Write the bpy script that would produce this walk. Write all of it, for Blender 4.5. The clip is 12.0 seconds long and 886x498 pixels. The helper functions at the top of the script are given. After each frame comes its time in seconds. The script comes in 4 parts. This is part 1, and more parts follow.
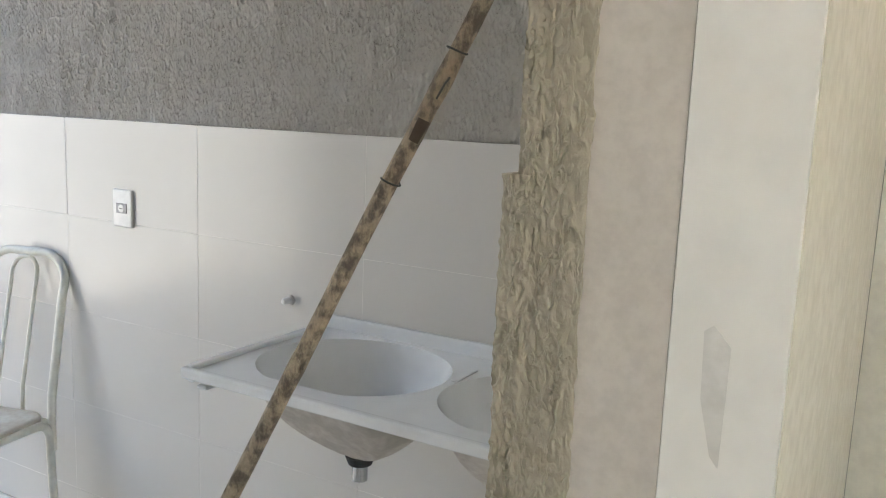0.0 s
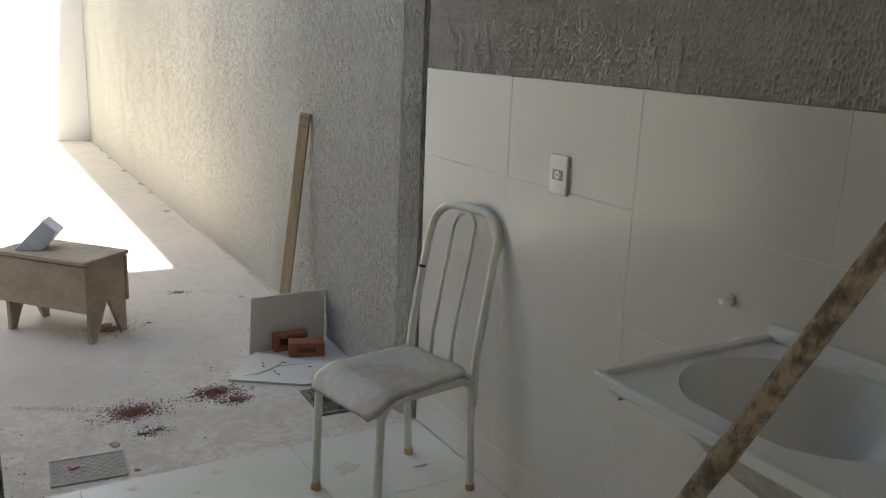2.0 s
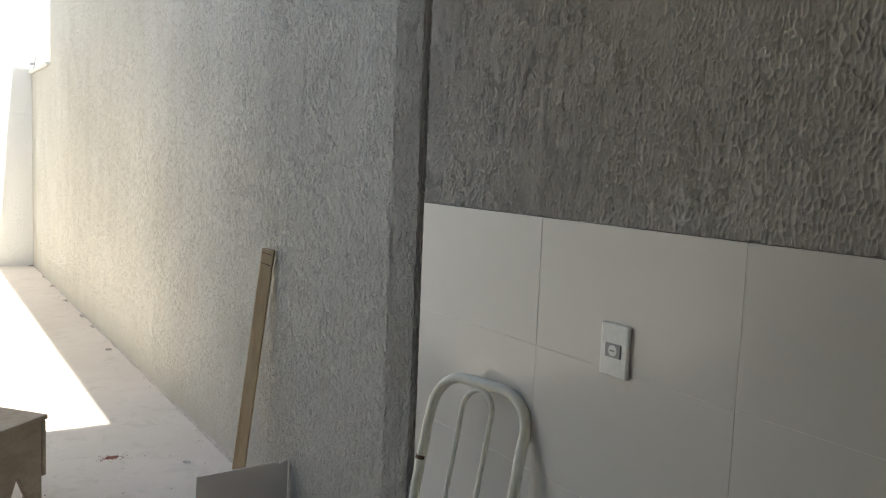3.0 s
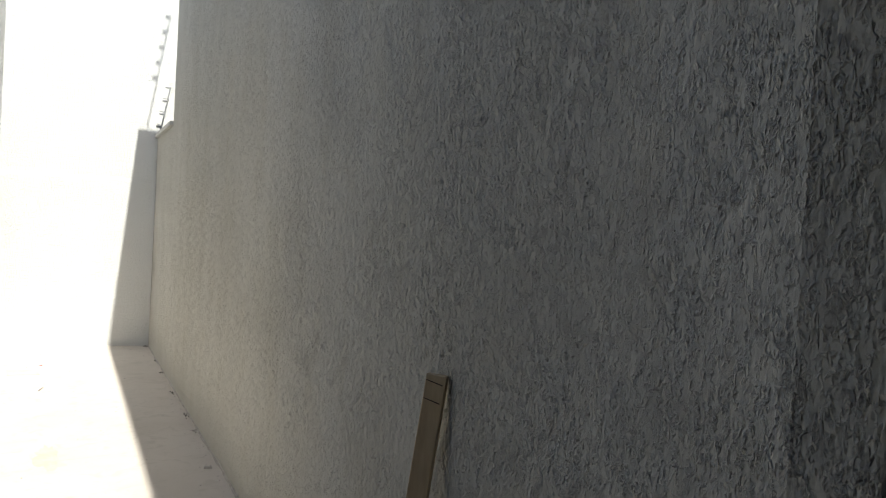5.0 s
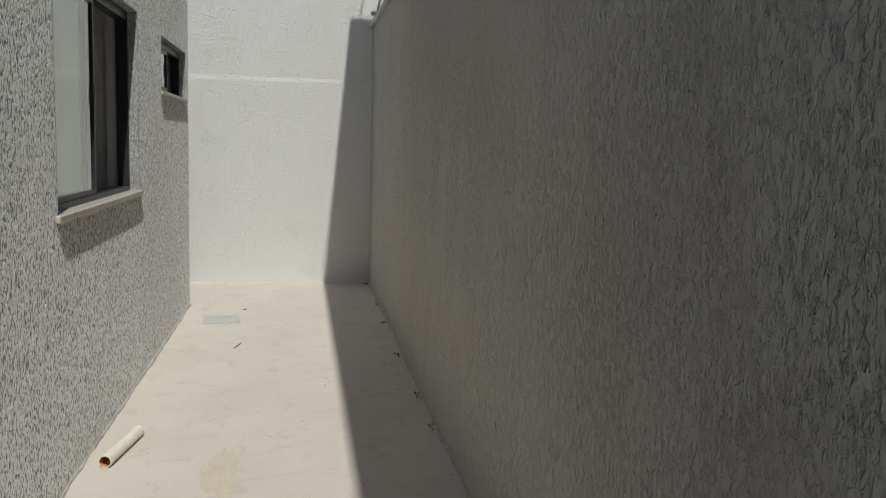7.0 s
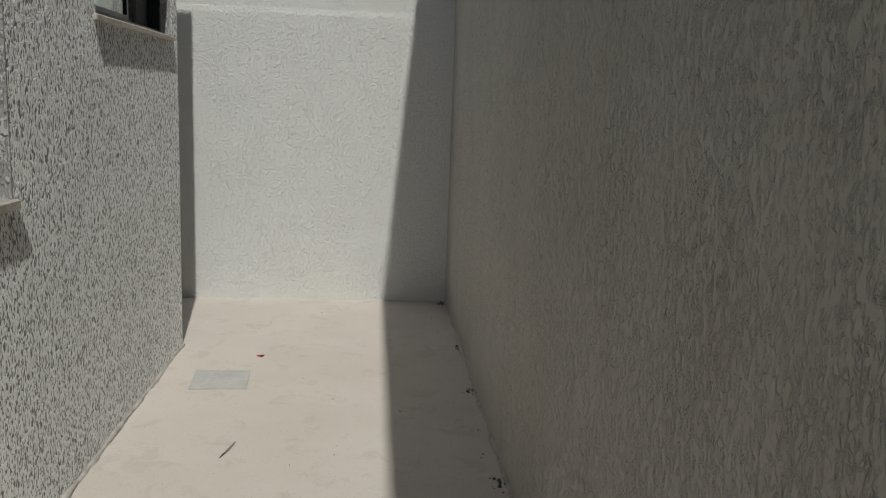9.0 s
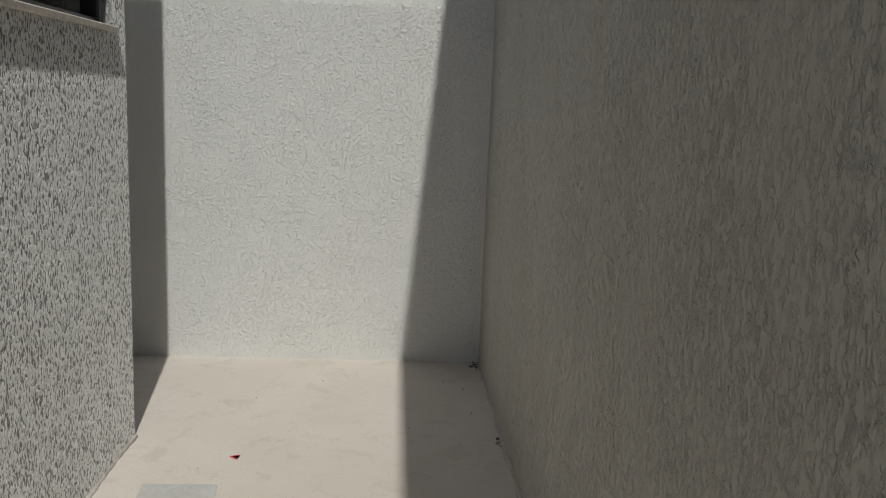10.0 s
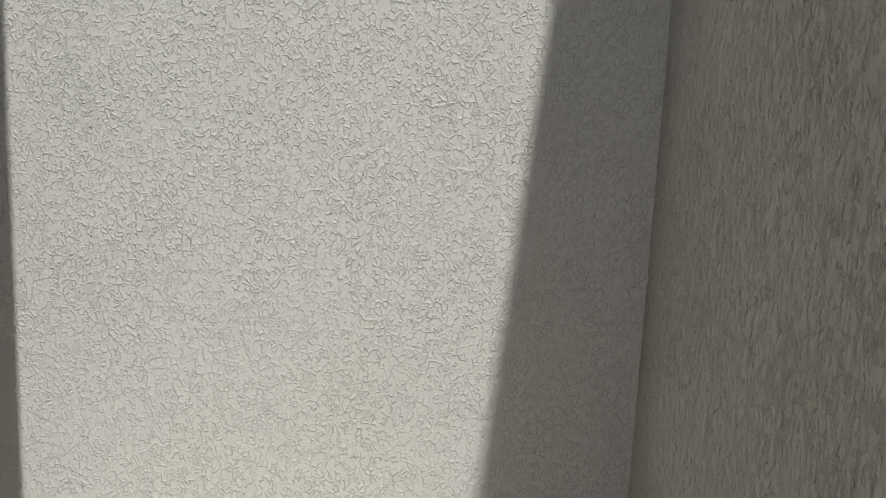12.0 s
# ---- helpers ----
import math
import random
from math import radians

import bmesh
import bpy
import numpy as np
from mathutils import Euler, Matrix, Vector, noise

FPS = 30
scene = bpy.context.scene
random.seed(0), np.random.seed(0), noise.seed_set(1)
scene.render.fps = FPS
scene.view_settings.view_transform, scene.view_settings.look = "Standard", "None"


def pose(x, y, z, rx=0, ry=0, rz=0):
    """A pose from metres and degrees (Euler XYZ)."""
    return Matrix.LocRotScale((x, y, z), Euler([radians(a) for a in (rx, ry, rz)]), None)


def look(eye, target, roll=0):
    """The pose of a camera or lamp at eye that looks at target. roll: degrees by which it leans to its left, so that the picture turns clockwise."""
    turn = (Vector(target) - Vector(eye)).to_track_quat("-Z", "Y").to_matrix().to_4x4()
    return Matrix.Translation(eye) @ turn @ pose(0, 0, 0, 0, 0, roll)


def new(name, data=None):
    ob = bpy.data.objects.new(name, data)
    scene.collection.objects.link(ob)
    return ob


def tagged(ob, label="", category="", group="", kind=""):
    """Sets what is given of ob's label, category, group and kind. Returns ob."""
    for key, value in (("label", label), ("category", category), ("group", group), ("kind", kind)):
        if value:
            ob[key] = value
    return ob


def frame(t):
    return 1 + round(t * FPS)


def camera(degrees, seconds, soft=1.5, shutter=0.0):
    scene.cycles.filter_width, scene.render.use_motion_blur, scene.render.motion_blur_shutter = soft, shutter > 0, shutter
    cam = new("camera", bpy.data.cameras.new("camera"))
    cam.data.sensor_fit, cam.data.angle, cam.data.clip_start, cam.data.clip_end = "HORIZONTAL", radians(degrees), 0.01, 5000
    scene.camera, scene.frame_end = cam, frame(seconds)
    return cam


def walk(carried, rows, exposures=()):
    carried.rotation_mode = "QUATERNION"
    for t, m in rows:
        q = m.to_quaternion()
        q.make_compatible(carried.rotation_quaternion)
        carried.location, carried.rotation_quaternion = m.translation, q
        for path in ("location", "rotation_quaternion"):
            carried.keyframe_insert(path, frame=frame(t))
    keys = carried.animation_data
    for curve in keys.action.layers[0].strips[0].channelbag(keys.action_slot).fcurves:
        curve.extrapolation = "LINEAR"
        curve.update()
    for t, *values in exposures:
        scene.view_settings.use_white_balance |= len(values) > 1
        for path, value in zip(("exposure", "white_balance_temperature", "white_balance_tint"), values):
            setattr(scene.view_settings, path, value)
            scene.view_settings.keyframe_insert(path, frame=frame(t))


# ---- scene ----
cam = camera(55.3, 12.0, 1.1)
PATH = [
    (0, (-1.848, -3.033, 1.493), (-0.141, -2.043, 1.167), 2.3),
    (0.4, (-1.703, -2.998, 1.471), (-0.266, -1.661, 1.089), 3.4),
    (0.5, (-1.674, -2.991, 1.469), (-0.31, -1.584, 1.065), 3.4),
    (1, (-1.658, -2.999, 1.468), (-0.545, -1.408, 0.986), 2.9),
    (1.5, (-1.665, -2.971, 1.492), (-0.681, -1.312, 0.965), 2.5),
    (2, (-1.626, -2.832, 1.522), (-0.649, -1.154, 1.043), 2.3),
    (2.5, (-1.541, -2.583, 1.562), (-0.509, -0.906, 1.214), 2.5),
    (3, (-1.392, -2.178, 1.547), (-0.321, -0.502, 1.339), 2.4),
    (3.5, (-1.264, -1.803, 1.523), (-0.188, -0.122, 1.397), 2.6),
    (5.3, (-0.879, -0.27, 1.483), (-0.154, 1.594, 1.442), 2.7),
    (5.5, (-0.863, -0.033, 1.479), (-0.199, 1.852, 1.42), 2.4),
    (6, (-0.841, 0.451, 1.479), (-0.299, 2.373, 1.385), 2.3),
    (6.5, (-0.759, 1.062, 1.396), (-0.347, 3.011, 1.22), 2.1),
    (7, (-0.675, 1.652, 1.347), (-0.341, 3.608, 1.101), 1.7),
    (7.2, (-0.635, 1.865, 1.379), (-0.323, 3.821, 1.102), 1.6),
    (8.8, (-0.569, 3.883, 1.379), (-0.382, 5.845, 1.036), 1.8),
    (9, (-0.53, 4.104, 1.368), (-0.36, 6.066, 1.021), 2.1),
    (9.5, (-0.505, 4.673, 1.416), (-0.361, 6.637, 1.067), 2.0),
    (10, (-0.507, 5.324, 1.408), (-0.387, 7.291, 1.065), 2.3),
    (10.5, (-0.503, 5.959, 1.369), (-0.391, 7.927, 1.034), 2.3),
    (11, (-0.488, 6.555, 1.374), (-0.395, 8.524, 1.037), 2.4),
    (11.5, (-0.416, 7.132, 1.319), (-0.374, 9.105, 0.995), 2.5),
    (12, (-0.41, 7.687, 1.338), (-0.528, 9.655, 1.006), 2.7),
]
EXPOSURES = [(0.0, 3.64, 6400, 8), (0.5, 3.55, 6600, 8), (1.0, 2.75, 6800, 6), (1.5, 2.34, 6900, 5), (2.5, 2.15, 6900, 5), (3.5, 2.15, 6700, 5), (4.5, 1.2, 6600, 5),
             (5.5, 0.27, 6550, 5), (6.5, -0.40, 6400, 6), (7.0, -0.57, 6400, 6), (9.0, -0.85, 6400, 6), (11.0, -0.78, 6450, 7), (12.0, -0.66, 6500, 7)]
walk(cam, [(t, look(eye, target, roll)) for t, eye, target, roll in PATH], EXPOSURES)

# ---- world and light ----
# the light falls along this direction: over the neighbour's wall, down the passage
SUN_WAY = Vector((-0.0885, 0.65, -1.0)).normalized()
world = bpy.data.worlds.new("sky")
scene.world = world
world.use_nodes = True
sky = world.node_tree.nodes.new("ShaderNodeTexSky")
sky.sky_type = "NISHITA"
sky.sun_disc = False
sky.sun_elevation = math.asin(-SUN_WAY.z)
sky.sun_rotation = math.atan2(-SUN_WAY.x, -SUN_WAY.y)
world.node_tree.links.new(sky.outputs[0], world.node_tree.nodes["Background"].inputs[0])
world.node_tree.nodes["Background"].inputs[1].default_value = 0.085
sun = new("sun", bpy.data.lights.new("sun", "SUN"))
sun.data.energy, sun.data.angle, sun.data.color = 4.7, radians(0.6), (1.0, 0.97, 0.92)
sun.matrix_world = look((0, 0, 8), Vector((0, 0, 8)) + SUN_WAY)


# ---- materials ----
def nodes_of(name):
    m = bpy.data.materials.new(name)
    m.use_nodes = True
    return m, m.node_tree.nodes, m.node_tree.links, m.node_tree.nodes["Principled BSDF"]


def noise_at(n, l, scale, detail=3.0, stretch=(1, 1, 1), rough=0.55, shift=0.0, distortion=0.0):
    """Noise in world metres: cells about 1 / scale across, stretched along an axis where the factor is small."""
    geo, mp, tex = n.new("ShaderNodeNewGeometry"), n.new("ShaderNodeMapping"), n.new("ShaderNodeTexNoise")
    mp.inputs["Scale"].default_value = [scale * s for s in stretch]
    mp.inputs["Location"].default_value = (shift, shift * 0.7, shift * 1.3)
    tex.inputs["Scale"].default_value, tex.inputs["Detail"].default_value = 1.0, detail
    tex.inputs["Roughness"].default_value, tex.inputs["Distortion"].default_value = rough, distortion
    l.new(geo.outputs["Position"], mp.inputs[0])
    l.new(mp.outputs[0], tex.inputs["Vector"])
    return tex.outputs["Fac"]


def ramp(n, l, fac, a, b, lo=0.0, hi=1.0):
    r = n.new("ShaderNodeMapRange")
    r.interpolation_type = "SMOOTHSTEP"
    for k, v in zip(("From Min", "From Max", "To Min", "To Max"), (a, b, lo, hi)):
        r.inputs[k].default_value = v
    l.new(fac, r.inputs["Value"])
    return r.outputs["Result"]


def mix(n, l, fac, a, b):
    x = n.new("ShaderNodeMix")
    x.data_type = "RGBA"
    for socket, v in ((x.inputs["Factor"], fac), (x.inputs["A"], a), (x.inputs["B"], b)):
        if isinstance(v, (int, float)):
            socket.default_value = v
        elif isinstance(v, tuple):
            socket.default_value = (*v, 1.0)
        else:
            l.new(v, socket)
    return x.outputs["Result"]


def plus(n, l, a, b, ka=1.0, kb=1.0):
    x, y = n.new("ShaderNodeMath"), n.new("ShaderNodeMath")
    x.operation, y.operation = "MULTIPLY", "MULTIPLY_ADD"
    x.inputs[1].default_value, y.inputs[1].default_value = ka, kb
    l.new(a, x.inputs[0]), l.new(b, y.inputs[0]), l.new(x.outputs[0], y.inputs[2])
    return y.outputs[0]


def bump(n, l, bsdf, height, distance, strength=1.0):
    b = n.new("ShaderNodeBump")
    b.inputs["Strength"].default_value, b.inputs["Distance"].default_value = strength, distance
    l.new(height, b.inputs["Height"])
    l.new(b.outputs[0], bsdf.inputs["Normal"])


def scratched_plaster(name, colour, dark, cell, depth, lo=0.42, hi=0.6, stretch=0.3, fine=0.25, tint=(1.0, 1.0, 1.0), holes=0.0):
    """Textured render dragged downwards: upright ridges, and pits whose shade is put into the colour."""
    m, n, l, b = nodes_of(name)
    big = noise_at(n, l, cell, 2.0, (1, 1, stretch), 0.5, distortion=0.6)
    small = noise_at(n, l, cell * 3.1, 2.0, (1, 1, stretch * 1.6), 0.6, 4.0)
    ridge = ramp(n, l, big, lo, hi)
    height = plus(n, l, ridge, small, 1.0, fine)
    if holes:
        pit = ramp(n, l, noise_at(n, l, cell * 1.3, 1.0, (1, 1, stretch), 0.5, 9.0), 0.60, 0.68)
        height = plus(n, l, height, pit, 1.0, -holes)
    bump(n, l, b, height, depth)
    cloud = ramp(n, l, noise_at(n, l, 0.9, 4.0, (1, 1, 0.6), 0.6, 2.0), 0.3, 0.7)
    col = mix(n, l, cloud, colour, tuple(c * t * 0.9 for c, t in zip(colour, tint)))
    # shade in the pits, painted as a darker tone below the ridges
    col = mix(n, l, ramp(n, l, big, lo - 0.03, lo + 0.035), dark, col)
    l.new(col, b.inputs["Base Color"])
    b.inputs["Roughness"].default_value = 0.85
    return m


def plain(name, colour, roughness, second=None, scale=6.0, relief=0.0, grain=40.0, metallic=0.0, lo=0.35, hi=0.65, stretch=(1, 1, 1), varied=0.0):
    """A surface with two tones in clouds, fine grain and a little relief."""
    m, n, l, b = nodes_of(name)
    second = second or tuple(c * 0.85 for c in colour)
    big = ramp(n, l, noise_at(n, l, scale, 4.0, stretch, 0.6), lo, hi)
    small = noise_at(n, l, grain, 3.0, stretch, 0.6, 3.0)
    col = mix(n, l, big, colour, second)
    col = mix(n, l, ramp(n, l, small, 0.3, 0.75, 0.0, 0.25), col, tuple(c * 0.6 for c in second))
    if varied:
        info = n.new("ShaderNodeObjectInfo")
        col = mix(n, l, ramp(n, l, info.outputs["Random"], 0, 1, 0, varied), col, tuple(c * 0.75 for c in colour))
    l.new(col, b.inputs["Base Color"])
    b.inputs["Metallic"].default_value = metallic
    l.new(ramp(n, l, small, 0.2, 0.8, roughness * 0.85, min(1, roughness * 1.2)), b.inputs["Roughness"])
    if relief:
        bump(n, l, b, plus(n, l, small, big, 1.0, 0.5), relief)
    return m


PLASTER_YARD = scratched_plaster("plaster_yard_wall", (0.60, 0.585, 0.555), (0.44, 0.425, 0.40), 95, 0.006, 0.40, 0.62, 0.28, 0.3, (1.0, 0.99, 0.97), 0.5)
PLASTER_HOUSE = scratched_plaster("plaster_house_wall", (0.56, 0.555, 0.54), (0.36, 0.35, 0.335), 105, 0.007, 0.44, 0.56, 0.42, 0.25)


def times(n, l, a, b):
    x = n.new("ShaderNodeMath")
    x.operation = "MULTIPLY"
    l.new(a, x.inputs[0]), l.new(b, x.inputs[1])
    return x.outputs[0]


def crest(n, l, fac, width, at=0.5):
    """A thin winding ridge where a field passes through one value."""
    return plus(n, l, ramp(n, l, fac, at - width, at), ramp(n, l, fac, at, at + width), 1.0, -1.0)


def crest_net(n, l, cell, stretch, width, shift=0.0, warp=0.5):
    """Thin raised seams round the cells of a net, cells about 1 / cell metres across, and one random height a cell."""
    geo, mp, wob = n.new("ShaderNodeNewGeometry"), n.new("ShaderNodeMapping"), n.new("ShaderNodeTexNoise")
    mp.inputs["Scale"].default_value = [cell * q for q in stretch]
    mp.inputs["Location"].default_value = (shift, shift * 0.7, shift * 1.3)
    l.new(geo.outputs["Position"], mp.inputs[0])
    wob.inputs["Scale"].default_value, wob.inputs["Detail"].default_value = 0.9, 2.0
    l.new(mp.outputs[0], wob.inputs["Vector"])
    move = n.new("ShaderNodeVectorMath")
    move.operation = "MULTIPLY_ADD"
    move.inputs[1].default_value = (warp * 2, warp * 2, warp * 2)
    l.new(wob.outputs["Color"], move.inputs[0]), l.new(mp.outputs[0], move.inputs[2])
    edge, body = n.new("ShaderNodeTexVoronoi"), n.new("ShaderNodeTexVoronoi")
    edge.feature, body.feature = "DISTANCE_TO_EDGE", "F1"
    for v in (edge, body):
        v.inputs["Scale"].default_value = 1.0
        l.new(move.outputs[0], v.inputs["Vector"])
    sep = n.new("ShaderNodeSeparateColor")
    l.new(body.outputs["Color"], sep.inputs[0])
    return ramp(n, l, edge.outputs["Distance"], 0.0, width, 1.0, 0.0), sep.outputs[0]


def end_wall_plaster():
    """Painted render pulled off with a float: small scale-like arches with thin raised rims, and rare drags."""
    m, n, l, b = nodes_of("plaster_end_wall")
    where = ramp(n, l, noise_at(n, l, 6, 3.0, (1, 1, 0.7), 0.6, 7.0), 0.35, 0.62, 0.72, 1.0)
    seam, plate = crest_net(n, l, 72, (1, 1, 0.72), 0.16, 0.0, 0.55)
    seam = times(n, l, seam, ramp(n, l, noise_at(n, l, 55, 2.0, (1, 1, 0.8), 0.5, 13.0), 0.40, 0.58))
    seam2, plate2 = crest_net(n, l, 130, (1, 1, 0.9), 0.2, 5.0, 0.6)
    seam2 = times(n, l, seam2, ramp(n, l, noise_at(n, l, 48, 2.0, (1, 1, 1), 0.5, 23.0), 0.50, 0.62))
    height = plus(n, l, seam, plate, 0.8, 0.8)
    height = plus(n, l, height, seam2, 1.0, 0.5)
    height = times(n, l, height, where)
    drag = times(n, l, crest(n, l, noise_at(n, l, 14, 3.0, (1, 1, 1.7), 0.6, 3.0, 0.6), 0.02), ramp(n, l, noise_at(n, l, 5, 2.0, (1, 1, 1), 0.5, 17.0), 0.58, 0.68))
    height = plus(n, l, height, drag, 1.0, 0.7)
    height = plus(n, l, height, noise_at(n, l, 420, 2.0, (1, 1, 1), 0.6, 5.0), 1.0, 0.25)
    bump(n, l, b, height, 0.0031)
    cloud = ramp(n, l, noise_at(n, l, 1.1, 4.0, (1, 1, 0.7), 0.6, 2.0), 0.3, 0.7)
    col = mix(n, l, cloud, (0.73, 0.735, 0.715), (0.725, 0.715, 0.685))
    l.new(col, b.inputs["Base Color"])
    b.inputs["Roughness"].default_value = 0.85
    return m


def pitted_render(name, colour, depth):
    """Render dragged downwards with a float: short upright torn crests, dense in patches, over nearly flat work."""
    m, n, l, b = nodes_of(name)
    where = ramp(n, l, noise_at(n, l, 4.0, 3.0, (1, 1, 0.6), 0.6, 7.0), 0.34, 0.62, 0.65, 1.0)
    seam, plate = crest_net(n, l, 92, (1, 1, 0.45), 0.20, 0.0, 0.6)
    seam = times(n, l, seam, ramp(n, l, noise_at(n, l, 70, 2.0, (1, 1, 0.5), 0.5, 13.0), 0.42, 0.60))
    seam2, plate2 = crest_net(n, l, 170, (1, 1, 0.55), 0.24, 5.0, 0.6)
    seam2 = times(n, l, seam2, ramp(n, l, noise_at(n, l, 60, 2.0, (1, 1, 0.5), 0.5, 23.0), 0.48, 0.62))
    height = plus(n, l, seam, plate, 1.0, 0.30)
    height = times(n, l, plus(n, l, height, seam2, 1.0, 0.7), where)
    lines = noise_at(n, l, 75, 2.0, (1, 1, 0.09), 0.5, 3.0)
    height = plus(n, l, height, lines, 1.0, 0.22)
    height = plus(n, l, height, noise_at(n, l, 420, 2.0, (1, 1, 0.5), 0.6, 5.0), 1.0, 0.22)
    bump(n, l, b, height, depth)
    cloud = ramp(n, l, noise_at(n, l, 0.9, 4.0, (1, 1, 0.6), 0.6, 2.0), 0.3, 0.7)
    col = mix(n, l, cloud, colour, tuple(c * t for c, t in zip(colour, (0.90, 0.895, 0.87))))
    stain = ramp(n, l, noise_at(n, l, 4.0, 4.0, (1, 1, 0.5), 0.6, 11.0), 0.45, 0.7, 0.0, 0.5)
    col = mix(n, l, stain, col, tuple(c * t for c, t in zip(colour, (0.88, 0.86, 0.80))))
    l.new(col, b.inputs["Base Color"])
    b.inputs["Roughness"].default_value = 0.85
    return m


def crested_render(name, colour):
    """Fine sandy grain over render whose crests are in the mesh."""
    m, n, l, b = nodes_of(name)
    seam, plate = crest_net(n, l, 150, (1, 1, 0.45), 0.22, 2.0, 0.6)
    seam = times(n, l, seam, ramp(n, l, noise_at(n, l, 60, 2.0, (1, 1, 0.5), 0.5, 13.0), 0.50, 0.64))
    bump(n, l, b, plus(n, l, seam, noise_at(n, l, 480, 2.0, (1, 1, 0.6), 0.6, 5.0), 0.8, 0.3), 0.0014)
    cloud = ramp(n, l, noise_at(n, l, 0.9, 4.0, (1, 1, 0.6), 0.6, 2.0), 0.3, 0.7)
    l.new(mix(n, l, cloud, colour, tuple(c * t for c, t in zip(colour, (0.91, 0.90, 0.88)))), b.inputs["Base Color"])
    b.inputs["Roughness"].default_value = 0.75
    return m


PLASTER_END = end_wall_plaster()
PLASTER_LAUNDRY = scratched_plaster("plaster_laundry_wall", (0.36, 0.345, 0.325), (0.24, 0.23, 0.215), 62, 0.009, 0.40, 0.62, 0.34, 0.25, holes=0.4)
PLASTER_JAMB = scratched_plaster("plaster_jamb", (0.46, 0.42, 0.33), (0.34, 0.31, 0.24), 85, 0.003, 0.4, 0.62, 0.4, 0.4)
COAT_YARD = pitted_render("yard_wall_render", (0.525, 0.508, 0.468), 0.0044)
# the house coat's dark second tone paints the shade between sunlit ridges
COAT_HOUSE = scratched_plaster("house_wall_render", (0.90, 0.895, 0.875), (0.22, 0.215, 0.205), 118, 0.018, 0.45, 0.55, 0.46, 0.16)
COAT_LAUNDRY = crested_render("laundry_wall_render", (0.44, 0.42, 0.385))
for rough in (COAT_HOUSE, PLASTER_END):
    rough.cycles.use_bump_map_correction = False
CONCRETE_ROOF = plain("roof_slab_concrete", (0.42, 0.41, 0.39), 0.9, relief=0.002)
SMOOTH_PLASTER = plain("smooth_plaster", (0.60, 0.56, 0.51), 0.7, (0.57, 0.53, 0.48), 5, 0.0006, 60)
WHITE_JAMB = plain("white_jamb_paint", (0.80, 0.79, 0.76), 0.5, (0.785, 0.775, 0.74), 4, 0.0002, 9)
CREAM_PAINT = plain("cream_paint", (0.79, 0.765, 0.69), 0.6, (0.75, 0.715, 0.62), 2.2, 0.0005, 40)
LATCH_GREY = plain("grey_latch_tone", (0.70, 0.69, 0.67), 0.7, (0.64, 0.63, 0.60), 40)
GROUT = plain("grout", (0.74, 0.72, 0.68), 0.9, (0.68, 0.66, 0.62), 8)


def yard_concrete():
    m, n, l, b = nodes_of("yard_concrete")
    cloud = ramp(n, l, noise_at(n, l, 1.6, 5.0, (1, 1, 1), 0.6), 0.35, 0.68)
    col = mix(n, l, cloud, (0.59, 0.535, 0.48), (0.555, 0.50, 0.445))
    blot = ramp(n, l, noise_at(n, l, 7.0, 5.0, (1, 1, 1), 0.7, 5.0, 0.8), 0.52, 0.66, 0.0, 0.55)
    col = mix(n, l, blot, col, (0.47, 0.425, 0.37))
    # trodden building dust near the covered laundry, made paler to replace light missing there
    geo, sep = n.new("ShaderNodeNewGeometry"), n.new("ShaderNodeSeparateXYZ")
    l.new(geo.outputs["Position"], sep.inputs[0])
    edge = plus(n, l, sep.outputs["Y"], noise_at(n, l, 1.8, 4.0), 1.0, 2.6)
    near = ramp(n, l, edge, 1.5, 3.2, 1.0, 0.0)
    grit = ramp(n, l, noise_at(n, l, 34, 4.0, (1, 1, 1), 0.75, 8.0), 0.42, 0.62, 0.10, 0.65)
    x = n.new("ShaderNodeMath")
    x.operation = "MULTIPLY"
    l.new(near, x.inputs[0]), l.new(grit, x.inputs[1])
    col = mix(n, l, near, col, (0.73, 0.665, 0.58))
    trod = times(n, l, near, ramp(n, l, noise_at(n, l, 5.0, 5.0, (1, 1, 1), 0.7, 31.0, 0.6), 0.44, 0.62, 0.0, 0.5))
    col = mix(n, l, trod, col, (0.50, 0.41, 0.33))
    col = mix(n, l, x.outputs[0], col, (0.52, 0.45, 0.385))
    speck = ramp(n, l, noise_at(n, l, 130, 2.0, (1, 1, 1), 0.5, 1.0), 0.66, 0.72, 0.0, 0.5)
    col = mix(n, l, speck, col, (0.30, 0.26, 0.22))
    l.new(col, b.inputs["Base Color"])
    b.inputs["Roughness"].default_value = 0.8
    bump(n, l, b, plus(n, l, noise_at(n, l, 60, 4.0), x.outputs[0], 0.6, 0.5), 0.0025)
    return m


def glazed(name, colour, second, roughness=0.12, dust=(0.62, 0.55, 0.48), dusty=0.3):
    m, n, l, b = nodes_of(name)
    cloud = ramp(n, l, noise_at(n, l, 3.0, 4.0), 0.35, 0.7)
    info = n.new("ShaderNodeObjectInfo")
    col = mix(n, l, cloud, colour, second)
    col = mix(n, l, ramp(n, l, info.outputs["Random"], 0, 1, 0, 0.25), col, tuple(c * 0.94 for c in second))
    film = ramp(n, l, noise_at(n, l, 4.0, 3.0, (1, 1, 1), 0.5, 6.0), 0.40, 0.80, 0.0, dusty)
    l.new(mix(n, l, film, col, dust), b.inputs["Base Color"])
    l.new(ramp(n, l, film, 0, 1.0, roughness, roughness + 0.5), b.inputs["Roughness"])
    bump(n, l, b, noise_at(n, l, 9.0, 1.0), 0.0006, 0.3)
    return m


